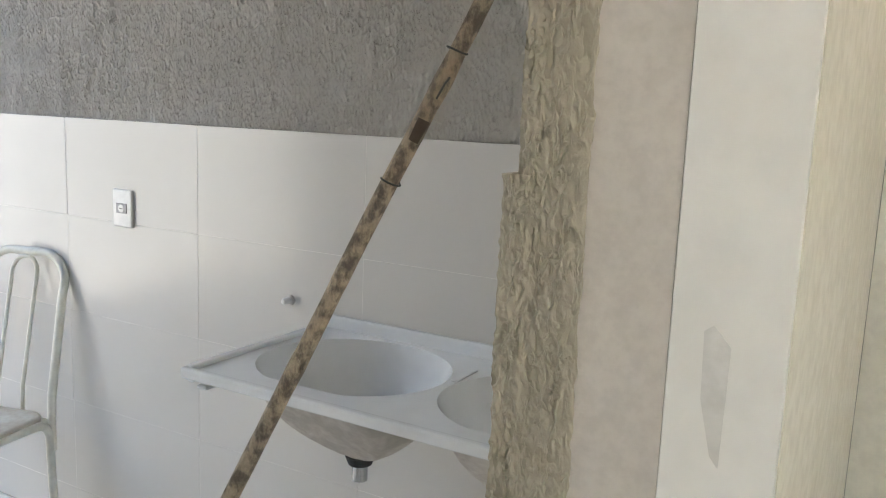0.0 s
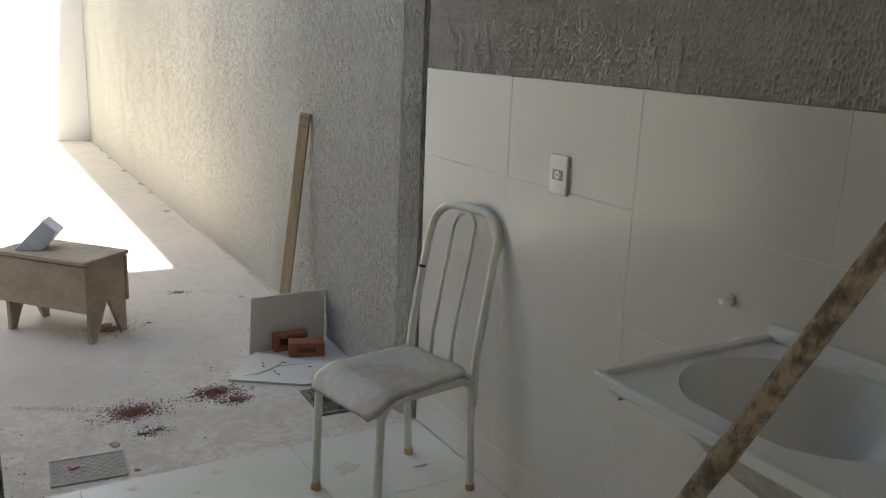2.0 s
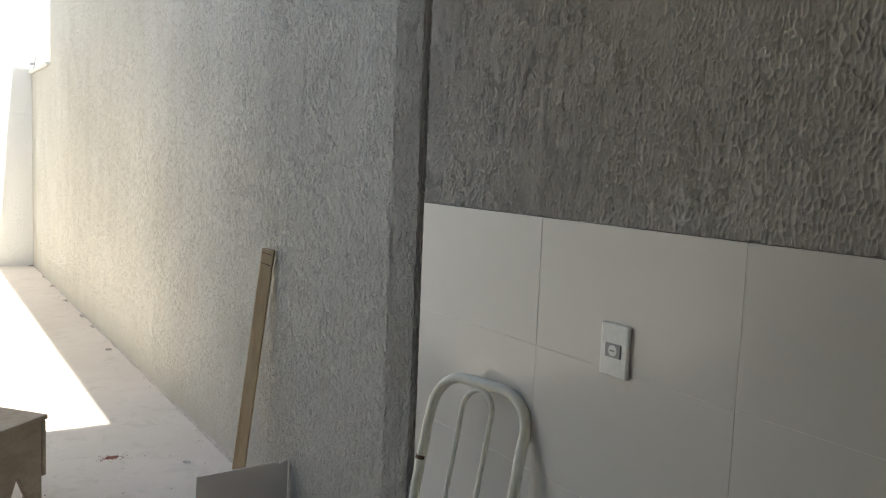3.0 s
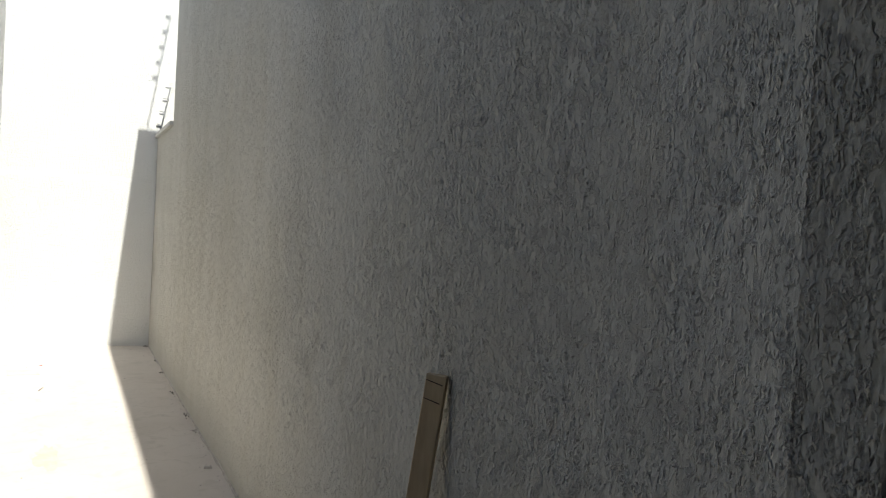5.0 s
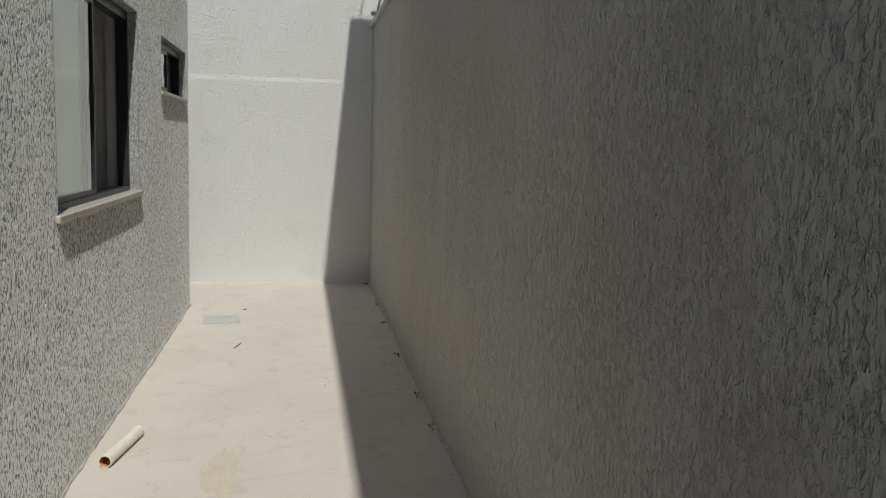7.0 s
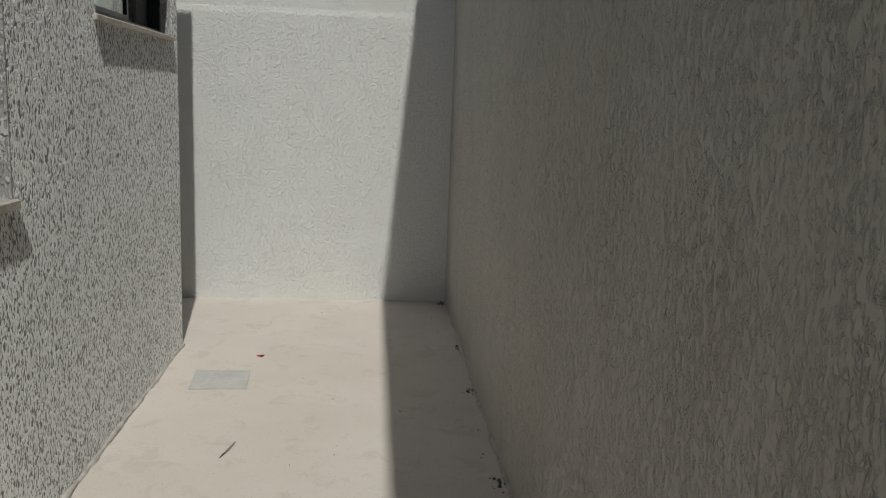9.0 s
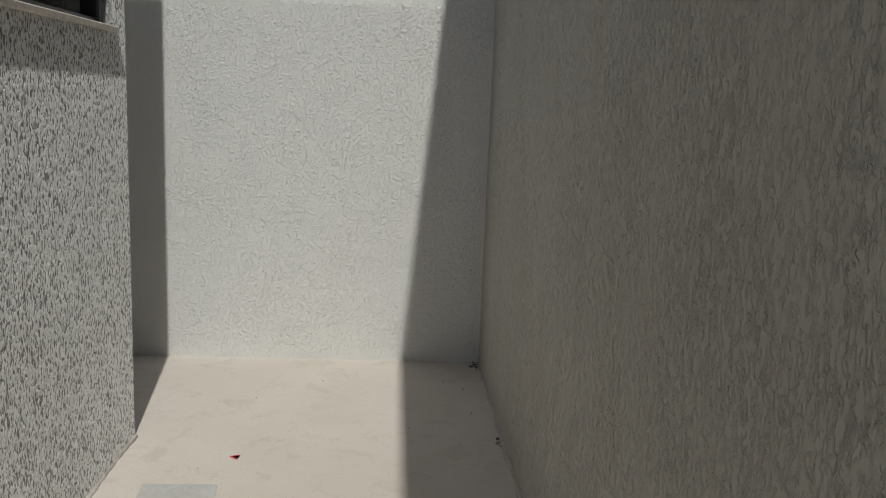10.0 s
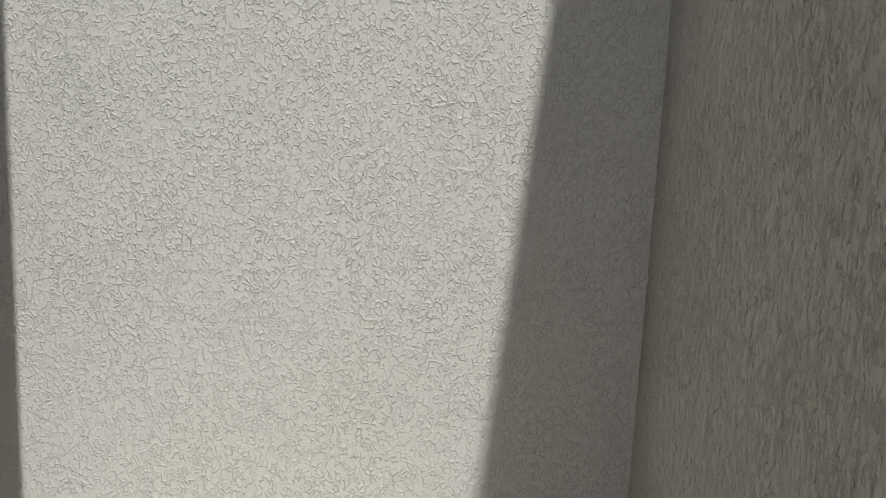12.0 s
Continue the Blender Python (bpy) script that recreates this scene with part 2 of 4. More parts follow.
def glass(name, tint, roughness=0.0):
    m, n, l, b = nodes_of(name)
    b.inputs["Base Color"].default_value = (*tint, 1)
    b.inputs["Roughness"].default_value = roughness
    b.inputs["Transmission Weight"].default_value = 1.0
    b.inputs["IOR"].default_value = 1.5
    return m


YARD = yard_concrete()
WALL_TILE = glazed("wall_tile_glaze", (0.58, 0.565, 0.535), (0.565, 0.55, 0.52), 0.16, dusty=0.04)
FLOOR_TILE = glazed("floor_tile_glaze", (0.80, 0.76, 0.68), (0.75, 0.71, 0.63), 0.25, dusty=0.12)
LOOSE_TILE = glazed("loose_tile_back", (0.74, 0.70, 0.65), (0.68, 0.64, 0.59), 0.45, dusty=0.6)
SINK = plain("moulded_white_resin", (0.76, 0.775, 0.785), 0.2, (0.745, 0.76, 0.77), 3, 0.0, 4)
SINK_RAW = plain("unpolished_resin_underside", (0.42, 0.39, 0.35), 0.8, (0.55, 0.52, 0.48), 14, 0.002, 60)
CHROME = plain("chrome", (0.50, 0.51, 0.53), 0.12, metallic=1.0)
# black for rubber, and for the painted shade of drain pit and pin holes
RUBBER_AND_SHADE_BLACK = plain("rubber_and_shade_black", (0.02, 0.02, 0.02), 0.6)
WHITE_PLASTIC = plain("white_plastic", (0.82, 0.82, 0.80), 0.3, (0.78, 0.78, 0.76))
GREY_PLASTIC = plain("grey_plastic", (0.42, 0.42, 0.42), 0.4)
CHAIR_PAINT = plain("chipped_white_enamel", (0.78, 0.77, 0.70), 0.32, (0.71, 0.69, 0.60), 9, 0.0005, 50)
CHIPPED = plain("bare_rusty_steel", (0.06, 0.04, 0.03), 0.8, (0.16, 0.08, 0.04), 60)
RUST_FOOT = plain("rusty_foot", (0.46, 0.24, 0.10), 0.8, (0.58, 0.36, 0.18), 60)
SEAT_TOP = plain("worn_seat_laminate", (0.58, 0.56, 0.49), 0.38, (0.47, 0.40, 0.315), 6, 0.0008, 45, lo=0.42, hi=0.62)
OLD_WOOD = plain("plaster_splashed_wood", (0.47, 0.385, 0.29), 0.85, (0.40, 0.32, 0.235), 5, 0.0015, 26, stretch=(1, 1, 2.2))
BARE_WOOD = plain("rough_sawn_pine", (0.56, 0.43, 0.27), 0.8, (0.45, 0.33, 0.2), 12, 0.0012, 60, stretch=(1, 1, 0.15))
# saw cuts and pole knot; also the painted shade of a brick's hollow
DARK_CUT = plain("dark_saw_cut", (0.06, 0.04, 0.025), 0.9)
POLE_WOOD = plain("stained_bamboo", (0.36, 0.29, 0.205), 0.75, (0.11, 0.088, 0.065), 65, 0.003, 260, lo=0.38, hi=0.62, stretch=(1, 1, 0.6))
BINDING = plain("dark_wire", (0.05, 0.055, 0.05), 0.6, metallic=0.4)
BRICK = plain("fired_clay", (0.46, 0.17, 0.095), 0.9, (0.36, 0.125, 0.07), 14, 0.002, 70)
SHADED_CLAY = plain("shaded_clay_hollow", (0.20, 0.085, 0.05), 0.95, (0.14, 0.06, 0.04), 20)
SOIL = plain("red_brick_dust", (0.17, 0.06, 0.038), 1.0, (0.28, 0.115, 0.075), 45, 0.006, 160)
SAND = plain("sand_stain", (0.55, 0.465, 0.36), 0.95, (0.57, 0.51, 0.43), 9, 0.001, 60)
CEMENT = plain("grey_cement", (0.44, 0.43, 0.41), 0.9, (0.50, 0.49, 0.47), 8, 0.0012, 50)
MORTAR = plain("crumbled_mortar", (0.50, 0.47, 0.43), 0.95, (0.36, 0.33, 0.30), 18, 0.004, 70)
IRON = plain("dusty_cast_iron", (0.30, 0.26, 0.22), 0.8, (0.16, 0.14, 0.12), 30, 0.001, 90)
CHIP = plain("mixed_chips", (0.30, 0.27, 0.24), 0.9, (0.10, 0.09, 0.08), 9, 0.0, 60, lo=0.45, hi=0.55)
PALE_CHIP = plain("pale_tile_chips", (0.70, 0.68, 0.64), 0.6, (0.58, 0.55, 0.5), 12)
RED_PLASTIC = plain("red_plastic", (0.75, 0.05, 0.07), 0.45)
PVC = plain("white_pvc", (0.82, 0.79, 0.72), 0.35, (0.76, 0.72, 0.64), 10)
PVC_INSIDE = plain("stained_pvc_bore", (0.60, 0.33, 0.14), 0.7, (0.5, 0.27, 0.11), 30)
ALUMINIUM = plain("black_aluminium", (0.028, 0.029, 0.031), 0.38, (0.04, 0.04, 0.043), 8)
SILL = plain("pale_granite_sill", (0.62, 0.56, 0.49), 0.55, (0.50, 0.44, 0.38), 30, 0.0006, 160)
GLASS = glass("window_glass", (0.86, 0.93, 0.90))
COPING = plain("cement_coping", (0.56, 0.55, 0.52), 0.9, (0.48, 0.47, 0.45), 7, 0.001, 50)
STEEL = plain("galvanised_steel", (0.40, 0.40, 0.40), 0.5, metallic=0.6)
PATCH = plain("dull_plaster_splash", (0.60, 0.53, 0.44), 0.9, (0.66, 0.60, 0.52), 30)


IRON_DUSTY = plain("dusty_dark_groove", (0.24, 0.215, 0.185), 0.9, (0.44, 0.40, 0.35), 25)
DUSTY = plain("dust_covered_cement", (0.49, 0.445, 0.39), 0.9, (0.43, 0.385, 0.335), 22, 0.002, 60)


# ---- mesh helpers ----
def mesh_object(name, bm, material, parent=None, smooth=False):
    me = bpy.data.meshes.new(name)
    bmesh.ops.recalc_face_normals(bm, faces=bm.faces[:])
    bm.to_mesh(me)
    bm.free()
    for p in me.polygons:
        p.use_smooth = smooth
    if material:
        me.materials.append(material)
    ob = new(name, me)
    ob.parent = parent
    return ob


def part(name, bm, material, parent, label="", smooth=False):
    ob = mesh_object(name, bm, material, parent, smooth)
    return tagged(ob, label) if label else ob


def thing(name, m, label, category, group=""):
    ob = new(name)
    ob.empty_display_size = 0.05
    ob.matrix_basis = m
    return tagged(ob, label, category, group)


def brick_mesh(a, b, bevel=0.0, bm=None, segments=1):
    """A box between two corners, with softened edges."""
    own = bmesh.new()
    bmesh.ops.create_cube(own, size=1)
    for v in own.verts:
        v.co = [p + (q - p) * (c + 0.5) for p, q, c in zip(a, b, v.co)]
    if bevel:
        bmesh.ops.bevel(own, geom=own.edges[:], offset=bevel, segments=segments, affect="EDGES", profile=0.5)
    if bm is None:
        return own
    me = bpy.data.meshes.new("joined")
    own.to_mesh(me)
    own.free()
    bm.from_mesh(me)
    bpy.data.meshes.remove(me)
    return bm


def prism(outline, z0, z1, bm=None):
    """An outline in plan, raised from z0 to z1."""
    bm = bm or bmesh.new()
    low = [bm.verts.new((x, y, z0)) for x, y in outline]
    high = [bm.verts.new((x, y, z1)) for x, y in outline]
    bm.faces.new(low[::-1]), bm.faces.new(high)
    for i in range(len(low)):
        j = (i + 1) % len(low)
        bm.faces.new((low[i], low[j], high[j], high[i]))
    return bm


def tube(points, radius, sides=12, bm=None, cap=True, wobble=0.0):
    """A round bar along a line of points."""
    bm = bm or bmesh.new()
    pts = [Vector(p) for p in points]
    rings, side = [], None
    for i, p in enumerate(pts):
        way = (pts[min(i + 1, len(pts) - 1)] - pts[max(i - 1, 0)]).normalized()
        if side is None:
            side = way.orthogonal().normalized()
        side = (side - way * side.dot(way)).normalized()
        up = way.cross(side)
        r = radius[i] if isinstance(radius, (list, tuple)) else radius
        ring = []
        for k in range(sides):
            a = 2 * math.pi * k / sides
            rr = r * (1 + wobble * noise.noise(p * 30 + Vector((k * 1.7, 0, 0))))
            ring.append(bm.verts.new(p + (side * math.cos(a) + up * math.sin(a)) * rr))
        rings.append(ring)
    for a, b in zip(rings, rings[1:]):
        for k in range(sides):
            bm.faces.new((a[k], a[(k + 1) % sides], b[(k + 1) % sides], b[k]))
    if cap:
        bm.faces.new(rings[0][::-1]), bm.faces.new(rings[-1])
    return bm


def arc(c, u, v, r, a0, a1, steps=8):
    """Points of a circle round c in the plane of u and v, degrees a0 to a1."""
    c, u, v = Vector(c), Vector(u), Vector(v)
    return [c + (u * math.cos(radians(a)) + v * math.sin(radians(a))) * r for a in np.linspace(a0, a1, steps)]


def wall_with_holes(name, x0, x1, ys, zs, holes, material):
    """A wall that runs along y between x0 and x1; holes are (y0, y1, z0, z1)."""
    bm = bmesh.new()
    ycut = sorted({*ys, *(v for h in holes for v in h[:2])})
    for ya, yb in zip(ycut, ycut[1:]):
        mid = (ya + yb) / 2
        gaps = sorted((h[2], h[3]) for h in holes if h[0] < mid < h[1])
        z = zs[0]
        for g0, g1 in gaps + [(zs[1], None)]:
            if g0 > z:
                brick_mesh((x0, ya, z), (x1, yb, g0), 0, bm)
            z = g1
    return tagged(mesh_object(name, bm, material), kind="structure")


def chunk(bm, p, size, flat=0.5):
    """A small broken piece that lies on the ground at p."""
    m = Matrix.Translation(p) @ Euler((random.uniform(-.2, .2), random.uniform(-.2, .2), random.uniform(0, 6.3))).to_matrix().to_4x4()
    base = [(math.cos(a) * size * random.uniform(.6, 1.2), math.sin(a) * size * random.uniform(.4, 1.0)) for a in np.linspace(0, 2 * math.pi, random.randint(4, 6), endpoint=False)]
    h = size * flat * random.uniform(.5, 1.2)
    low = [bm.verts.new(m @ Vector((x, y, -0.001))) for x, y in base]
    high = [bm.verts.new(m @ Vector((x * .75, y * .75, h))) for x, y in base]
    bm.faces.new(low[::-1]), bm.faces.new(high)
    for i in range(len(low)):
        j = (i + 1) % len(low)
        bm.faces.new((low[i], low[j], high[j], high[i]))


def mound(rx, ry, h, seed, rings=7, sides=30):
    """A low heap with a ragged edge."""
    bm = bmesh.new()
    top = bm.verts.new((0, 0, h))
    last = None
    for i in range(1, rings + 1):
        f = i / rings
        ring = []
        for k in range(sides):
            a = 2 * math.pi * k / sides
            rag = 1 + 0.7 * noise.noise(Vector((math.cos(a) * 1.6, math.sin(a) * 1.6, seed))) + 0.45 * noise.noise(Vector((math.cos(a) * 5, math.sin(a) * 5, seed + 3)))
            z = h * (1 - f) ** 0.8 * (0.75 + 0.6 * noise.noise(Vector((math.cos(a) * f * 4, math.sin(a) * f * 4, seed + 9)))) if i < rings else -0.002
            ring.append(bm.verts.new((math.cos(a) * rx * f * rag, math.sin(a) * ry * f * rag, max(z, -0.002))))
        for k in range(sides):
            j = (k + 1) % sides
            if last:
                bm.faces.new((last[k], last[j], ring[j], ring[k]))
            else:
                bm.faces.new((top, ring[k], ring[j]))
        last = ring
    return bm


def structure(name, a, b, material, bevel=0.0):
    return tagged(mesh_object(name, brick_mesh(a, b, bevel), material), kind="structure")


# ---- the setting ----
YZ = -0.03                      # level of the yard; the tiled laundry floor is at 0
TILE_X = -0.077                 # face of the wall tiles
HOUSE_X = -1.567                # face of the house wall
END_Y = 9.887                   # face of the end wall
TILE_TOP = 1.42
CEILING = 2.62                  # underside of the laundry roof

structure("ground", (-200, -200, YZ - 0.3), (200, 200, YZ), YARD)
structure("floor_laundry", (-3.4, -6.0, YZ - 0.01), (-0.063, -0.012, -0.012), GROUT)

TALL_END, TALL_TOP, LOW_TOP = 8.27, 5.0, 2.415
# neighbour's tall wall along the passage, and its lower continuation with a coping
SWING = [(-0.058, 0.066), (-0.090, 0.168), (-0.066, 0.34), (-0.034, 0.64), (-0.010, 1.05), (0.0, 1.6)]
east = [(0.08, 0.0165), (0.08, 0.066)] + SWING + [(0.0, TALL_END), (3.0, TALL_END), (3.0, 0.0165)]
tagged(mesh_object("wall_east", prism(east, YZ, 3.4), PLASTER_YARD), kind="structure")
structure("wall_east_top", (0.0, -6.3, 3.401), (3.0, TALL_END, TALL_TOP), PLASTER_YARD)
structure("wall_east_low", (0.0, TALL_END + 0.001, YZ), (0.16, END_Y + 0.02, LOW_TOP), PLASTER_YARD)
structure("coping", (-0.04, TALL_END + 0.002, LOW_TOP), (0.20, END_Y - 0.002, LOW_TOP + 0.045), COPING, 0.006)
structure("wall_laundry", (-0.063, -6.3, YZ), (3.0, 0.015, 3.4), PLASTER_LAUNDRY)

# end wall: the lower part stands a little proud, with a sloped band between
bm = bmesh.new()
rows = [(END_Y, YZ), (END_Y, 1.885), (END_Y + 0.006, 1.925), (END_Y + 0.006, 5.2), (END_Y + 0.3, 5.2), (END_Y + 0.3, YZ)]
left, right = [[bm.verts.new((x, y, z)) for y, z in rows] for x in (-5.4, 1.2)]
bm.faces.new(left), bm.faces.new(right[::-1])
for i in range(len(rows)):
    j = (i + 1) % len(rows)
    bm.faces.new((left[i], right[i], right[j], left[j]))
tagged(mesh_object("wall_end", bm, PLASTER_END), kind="structure")

# house along the passage
HOUSE_END, HOUSE_TOP = 8.762, 3.60
W1 = (5.00, 6.63, 1.04, 2.015)
W2 = (7.44, 8.63, 1.637, 1.993)
wall_with_holes("wall_house_east", HOUSE_X - 0.17, HOUSE_X, (3.0, HOUSE_END), (YZ, HOUSE_TOP), [W1, W2], PLASTER_HOUSE)
structure("wall_house_south", (-5.2, 3.0, YZ), (HOUSE_X - 0.172, 3.24, HOUSE_TOP), PLASTER_HOUSE)
structure("wall_house_north", (-5.2, 8.60, YZ), (HOUSE_X - 0.172, HOUSE_END, HOUSE_TOP), PLASTER_HOUSE)
structure("wall_house_partition", (-5.2, 6.645, YZ), (HOUSE_X - 0.172, 6.78, 3.15), WHITE_JAMB)
structure("wall_west", (-5.4, -6.3, YZ), (-5.202, END_Y - 0.002, 3.30), PLASTER_HOUSE)
structure("ceiling_house", (-5.2, 3.242, 3.15), (HOUSE_X - 0.172, 8.598, 3.298), CONCRETE_ROOF)
structure("ceiling_laundry", (-5.2, -2.943, CEILING), (0.02, 0.20, CEILING + 0.15), CONCRETE_ROOF)
# unseen wall, added to keep light out of the laundry
structure("wall_light_block", (-3.55, -2.686, -0.012), (-3.391, 0.198, CEILING - 0.002), PLASTER_LAUNDRY)
# unseen, added so that its shadow reaches the edge of the sun patch
structure("wall_shadow_caster", (-5.2, 0.05, CEILING + 0.151), (0.02, 0.20, 3.965), PLASTER_HOUSE)
structure("pillar", (-1.85, -0.62, -0.012), (-1.598, -0.36, CEILING - 0.002), PLASTER_LAUNDRY, 0.004)

# kitchen behind the door opening
DOOR = (-1.93, -1.11, 2.12)
OUT, IN = -2.688, -2.944
structure("wall_kitchen_right", (DOOR[1] + 0.004, IN, -0.012), (-0.065, OUT, CEILING - 0.002), CREAM_PAINT)
structure("wall_kitchen_left", (-5.2, IN, -0.012), (DOOR[0], OUT, CEILING - 0.002), CREAM_PAINT)
structure("wall_kitchen_head", (DOOR[0] + 0.001, IN, DOOR[2]), (DOOR[1] + 0.003, OUT, CEILING - 0.002), CREAM_PAINT)
structure("ceiling_kitchen", (-5.2, -6.2, 2.7195), (-0.065, IN - 0.002, 2.86), WHITE_JAMB)
# unseen south wall; the gap left in it is added to light the door jamb
structure("wall_kitchen_south_low", (-5.2, -6.3, -0.012), (-0.065, -6.1, 0.95), CREAM_PAINT)
structure("wall_kitchen_south_top", (-5.2, -6.3, 2.15), (-0.065, -6.1, 2.719), CREAM_PAINT)
structure("wall_kitchen_south_left", (-5.2, -6.3, 0.952), (-4.75, -6.1, 2.148), CREAM_PAINT)
structure("wall_kitchen_south_right", (-2.75, -6.3, 0.952), (-0.065, -6.1, 2.148), CREAM_PAINT)
structure("wall_kitchen_east", (-0.0645, -6.1, -0.012), (-0.0635, IN - 0.001, 2.719), CREAM_PAINT)


def rough_strip(name, y0, y1, z0, z1, x, depth, material):
    """Plaster dragged over the corner of the door reveal, with a torn edge."""
    bm = bmesh.new()
    ny, nz = 34, 620
    grid = []
    for j in range(nz + 1):
        z = z0 + (z1 - z0) * j / nz
        torn = 0.003 * noise.noise(Vector((0, 3, z * 22))) + 0.003 * noise.noise(Vector((0, 7, z * 70)))
        row = []
        for i in range(ny + 1):
            f = i / ny
            y = y0 + (y1 - y0) * f + torn * (1 - f)
            q = Vector((1.0 + y * 30, y * 120, z * 60))
            h = depth * (0.5 + 0.8 * (1 - 2.4 * abs(noise.noise(q))) + 0.6 * noise.noise(q * 0.45) - 0.25 + 0.3 * noise.noise(q * 2.6))
            h = max(h, 0.0) * min(1, f * 6) + 0.0015
            row.append(bm.verts.new((x - h, y, z)))
        row += [bm.verts.new((x + 0.03, row[-1].co.y, z)), bm.verts.new((x + 0.03, row[0].co.y, z))]
        grid.append(row)
    for a, b in zip(grid, grid[1:]):
        for i in range(len(a)):
            k = (i + 1) % len(a)
            bm.faces.new((a[i], a[k], b[k], b[i]))
    bm.faces.new(grid[0][::-1]), bm.faces.new(grid[-1])
    return tagged(mesh_object(name, bm, material, smooth=True), kind="structure")


structure("jamb_reveal", (DOOR[1], -2.842, -0.012), (DOOR[1] + 0.0035, OUT, DOOR[2]), SMOOTH_PLASTER)
structure("jamb_lining", (DOOR[1] - 0.003, IN + 0.001, -0.012), (DOOR[1] + 0.0035, -2.843, DOOR[2]), WHITE_JAMB, 0.001)
rough_strip("jamb_plaster", -2.757, -2.688, -0.012, DOOR[2], DOOR[1] - 0.001, 0.0055, PLASTER_JAMB)
rough_strip("jamb_plaster_thick", -2.706, -2.673, -0.012, 1.435, DOOR[1] - 0.004, 0.006, PLASTER_JAMB)
bm = prism([(-0.010, 1.19), (-0.012, 1.30), (0.004, 1.318), (0.012, 1.312), (0.010, 1.25), (-0.002, 1.20)], 0, 0.0008)
latch_plate = mesh_object("latch_mark", bm, LATCH_GREY)
latch_plate.matrix_basis = Matrix(((0, 0, -1, DOOR[1] - 0.0031), (1, 0, 0, -2.885), (0, 1, 0, 0), (0, 0, 0, 1)))
tagged(latch_plate, "thin grey latch mark on the white door jamb", "putty mark")

# ---- plaster relief ----
def lattice(u, v, seed):
    """Smooth random field on a unit lattice, about 0 to 1, for arrays u and v."""
    rng = np.random.RandomState(seed)
    table = rng.rand(256, 256)
    iu, iv = np.floor(u).astype(int), np.floor(v).astype(int)
    fu, fv = u - iu, v - iv
    fu, fv = fu * fu * (3 - 2 * fu), fv * fv * (3 - 2 * fv)
    g = lambda a, b: table[(iu + a) % 256, (iv + b) % 256]
    return (g(0, 0) * (1 - fu) + g(1, 0) * fu) * (1 - fv) + (g(0, 1) * (1 - fu) + g(1, 1) * fu) * fv


def step(x, a, b):
    t = np.clip((x - a) / (b - a), 0, 1)
    return t * t * (3 - 2 * t)


def dragged(wide, tall, lo, hi, fine, seed):
    """Heights of render dragged downwards: cells wide by tall, with worm-like ridges between lo and hi."""
    def height(u, v):
        bend = (lattice(u / 0.05, v / 0.07, seed + 1) - 0.5) * 0.8
        a = lattice(u / wide + bend, v / tall, seed + 2)
        b = lattice(u / (wide * 0.55) - bend, v / (tall * 0.6), seed + 3)
        c = lattice(u / (wide * 0.3), v / (tall * 0.3), seed + 4)
        patch = (lattice(u / 0.6, v / 0.5, seed + 5) - 0.5) * 0.12
        return step(0.6 * a + 0.4 * b + patch, lo, hi) * (1 - fine) + c * fine
    return height


def coat(parent, corner, along, out, size, pitch, depth, height, material, holes=(), rise=0.0):
    """A skin of textured render on a wall: a fine sheet that thins out to nothing at the openings."""
    nu, nv = int(size[0] / pitch[0]), int(size[1] / pitch[1])
    u, v = np.meshgrid(np.linspace(0, size[0], nu + 1), np.linspace(0, size[1], nv + 1), indexing="ij")
    h = height(u, v + rise)
    rim = u * 0 + 1.0
    keep = np.ones((nu, nv), bool)
    for u0, u1, v0, v1 in holes:
        away = np.maximum(np.maximum(u0 - u, u - u1), np.maximum(v0 - v, v - v1))
        rim = np.minimum(rim, away)
        mid_u, mid_v = (u[:-1, :-1] + u[1:, 1:]) / 2, (v[:-1, :-1] + v[1:, 1:]) / 2
        keep &= ~((mid_u > u0) & (mid_u < u1) & (mid_v > v0) & (mid_v < v1))
    h = h * np.clip(rim / 0.012, 0, 1) * depth + 0.0006
    c, a, o = (np.array(q, float) for q in (corner, along, out))
    co = c + u[..., None] * a + v[..., None] * np.array((0, 0, 1.0)) + h[..., None] * o
    index = np.arange((nu + 1) * (nv + 1)).reshape(nu + 1, nv + 1)
    quads = np.stack((index[:-1, :-1], index[1:, :-1], index[1:, 1:], index[:-1, 1:]), -1)[keep]
    if np.dot(np.cross(a, (0, 0, 1.0)), o) < 0:
        quads = quads[:, ::-1]
    me = bpy.data.meshes.new("plaster_coat")
    me.vertices.add(co.size // 3)
    me.vertices.foreach_set("co", co.reshape(-1))
    me.loops.add(quads.size)
    me.loops.foreach_set("vertex_index", quads.reshape(-1).astype(np.int32))
    me.polygons.add(len(quads))
    me.polygons.foreach_set("loop_start", np.arange(0, quads.size, 4, dtype=np.int32))
    me.polygons.foreach_set("use_smooth", np.ones(len(quads), bool))
    me.update(calc_edges=True)
    me.materials.append(material)
    ob = new("plaster_coat", me)
    ob.parent = bpy.data.objects[parent]
    return ob


def nearest(u, v, seed):
    """Distances to the nearest and second nearest of scattered points, one to a unit cell."""
    rng = np.random.RandomState(seed)
    px, py = rng.rand(256, 256), rng.rand(256, 256)
    iu, iv = np.floor(u).astype(int), np.floor(v).astype(int)
    first, second = u * 0 + 9.0, u * 0 + 9.0
    for a, b in [(p, q) for p in (-1, 0, 1) for q in (-1, 0, 1)]:
        x, y = (iu + a) % 256, (iv + b) % 256
        d = np.hypot(iu + a + px[x, y] - u, iv + b + py[x, y] - v)
        second = np.minimum(second, np.maximum(first, d))
        first = np.minimum(first, d)
    return first, second


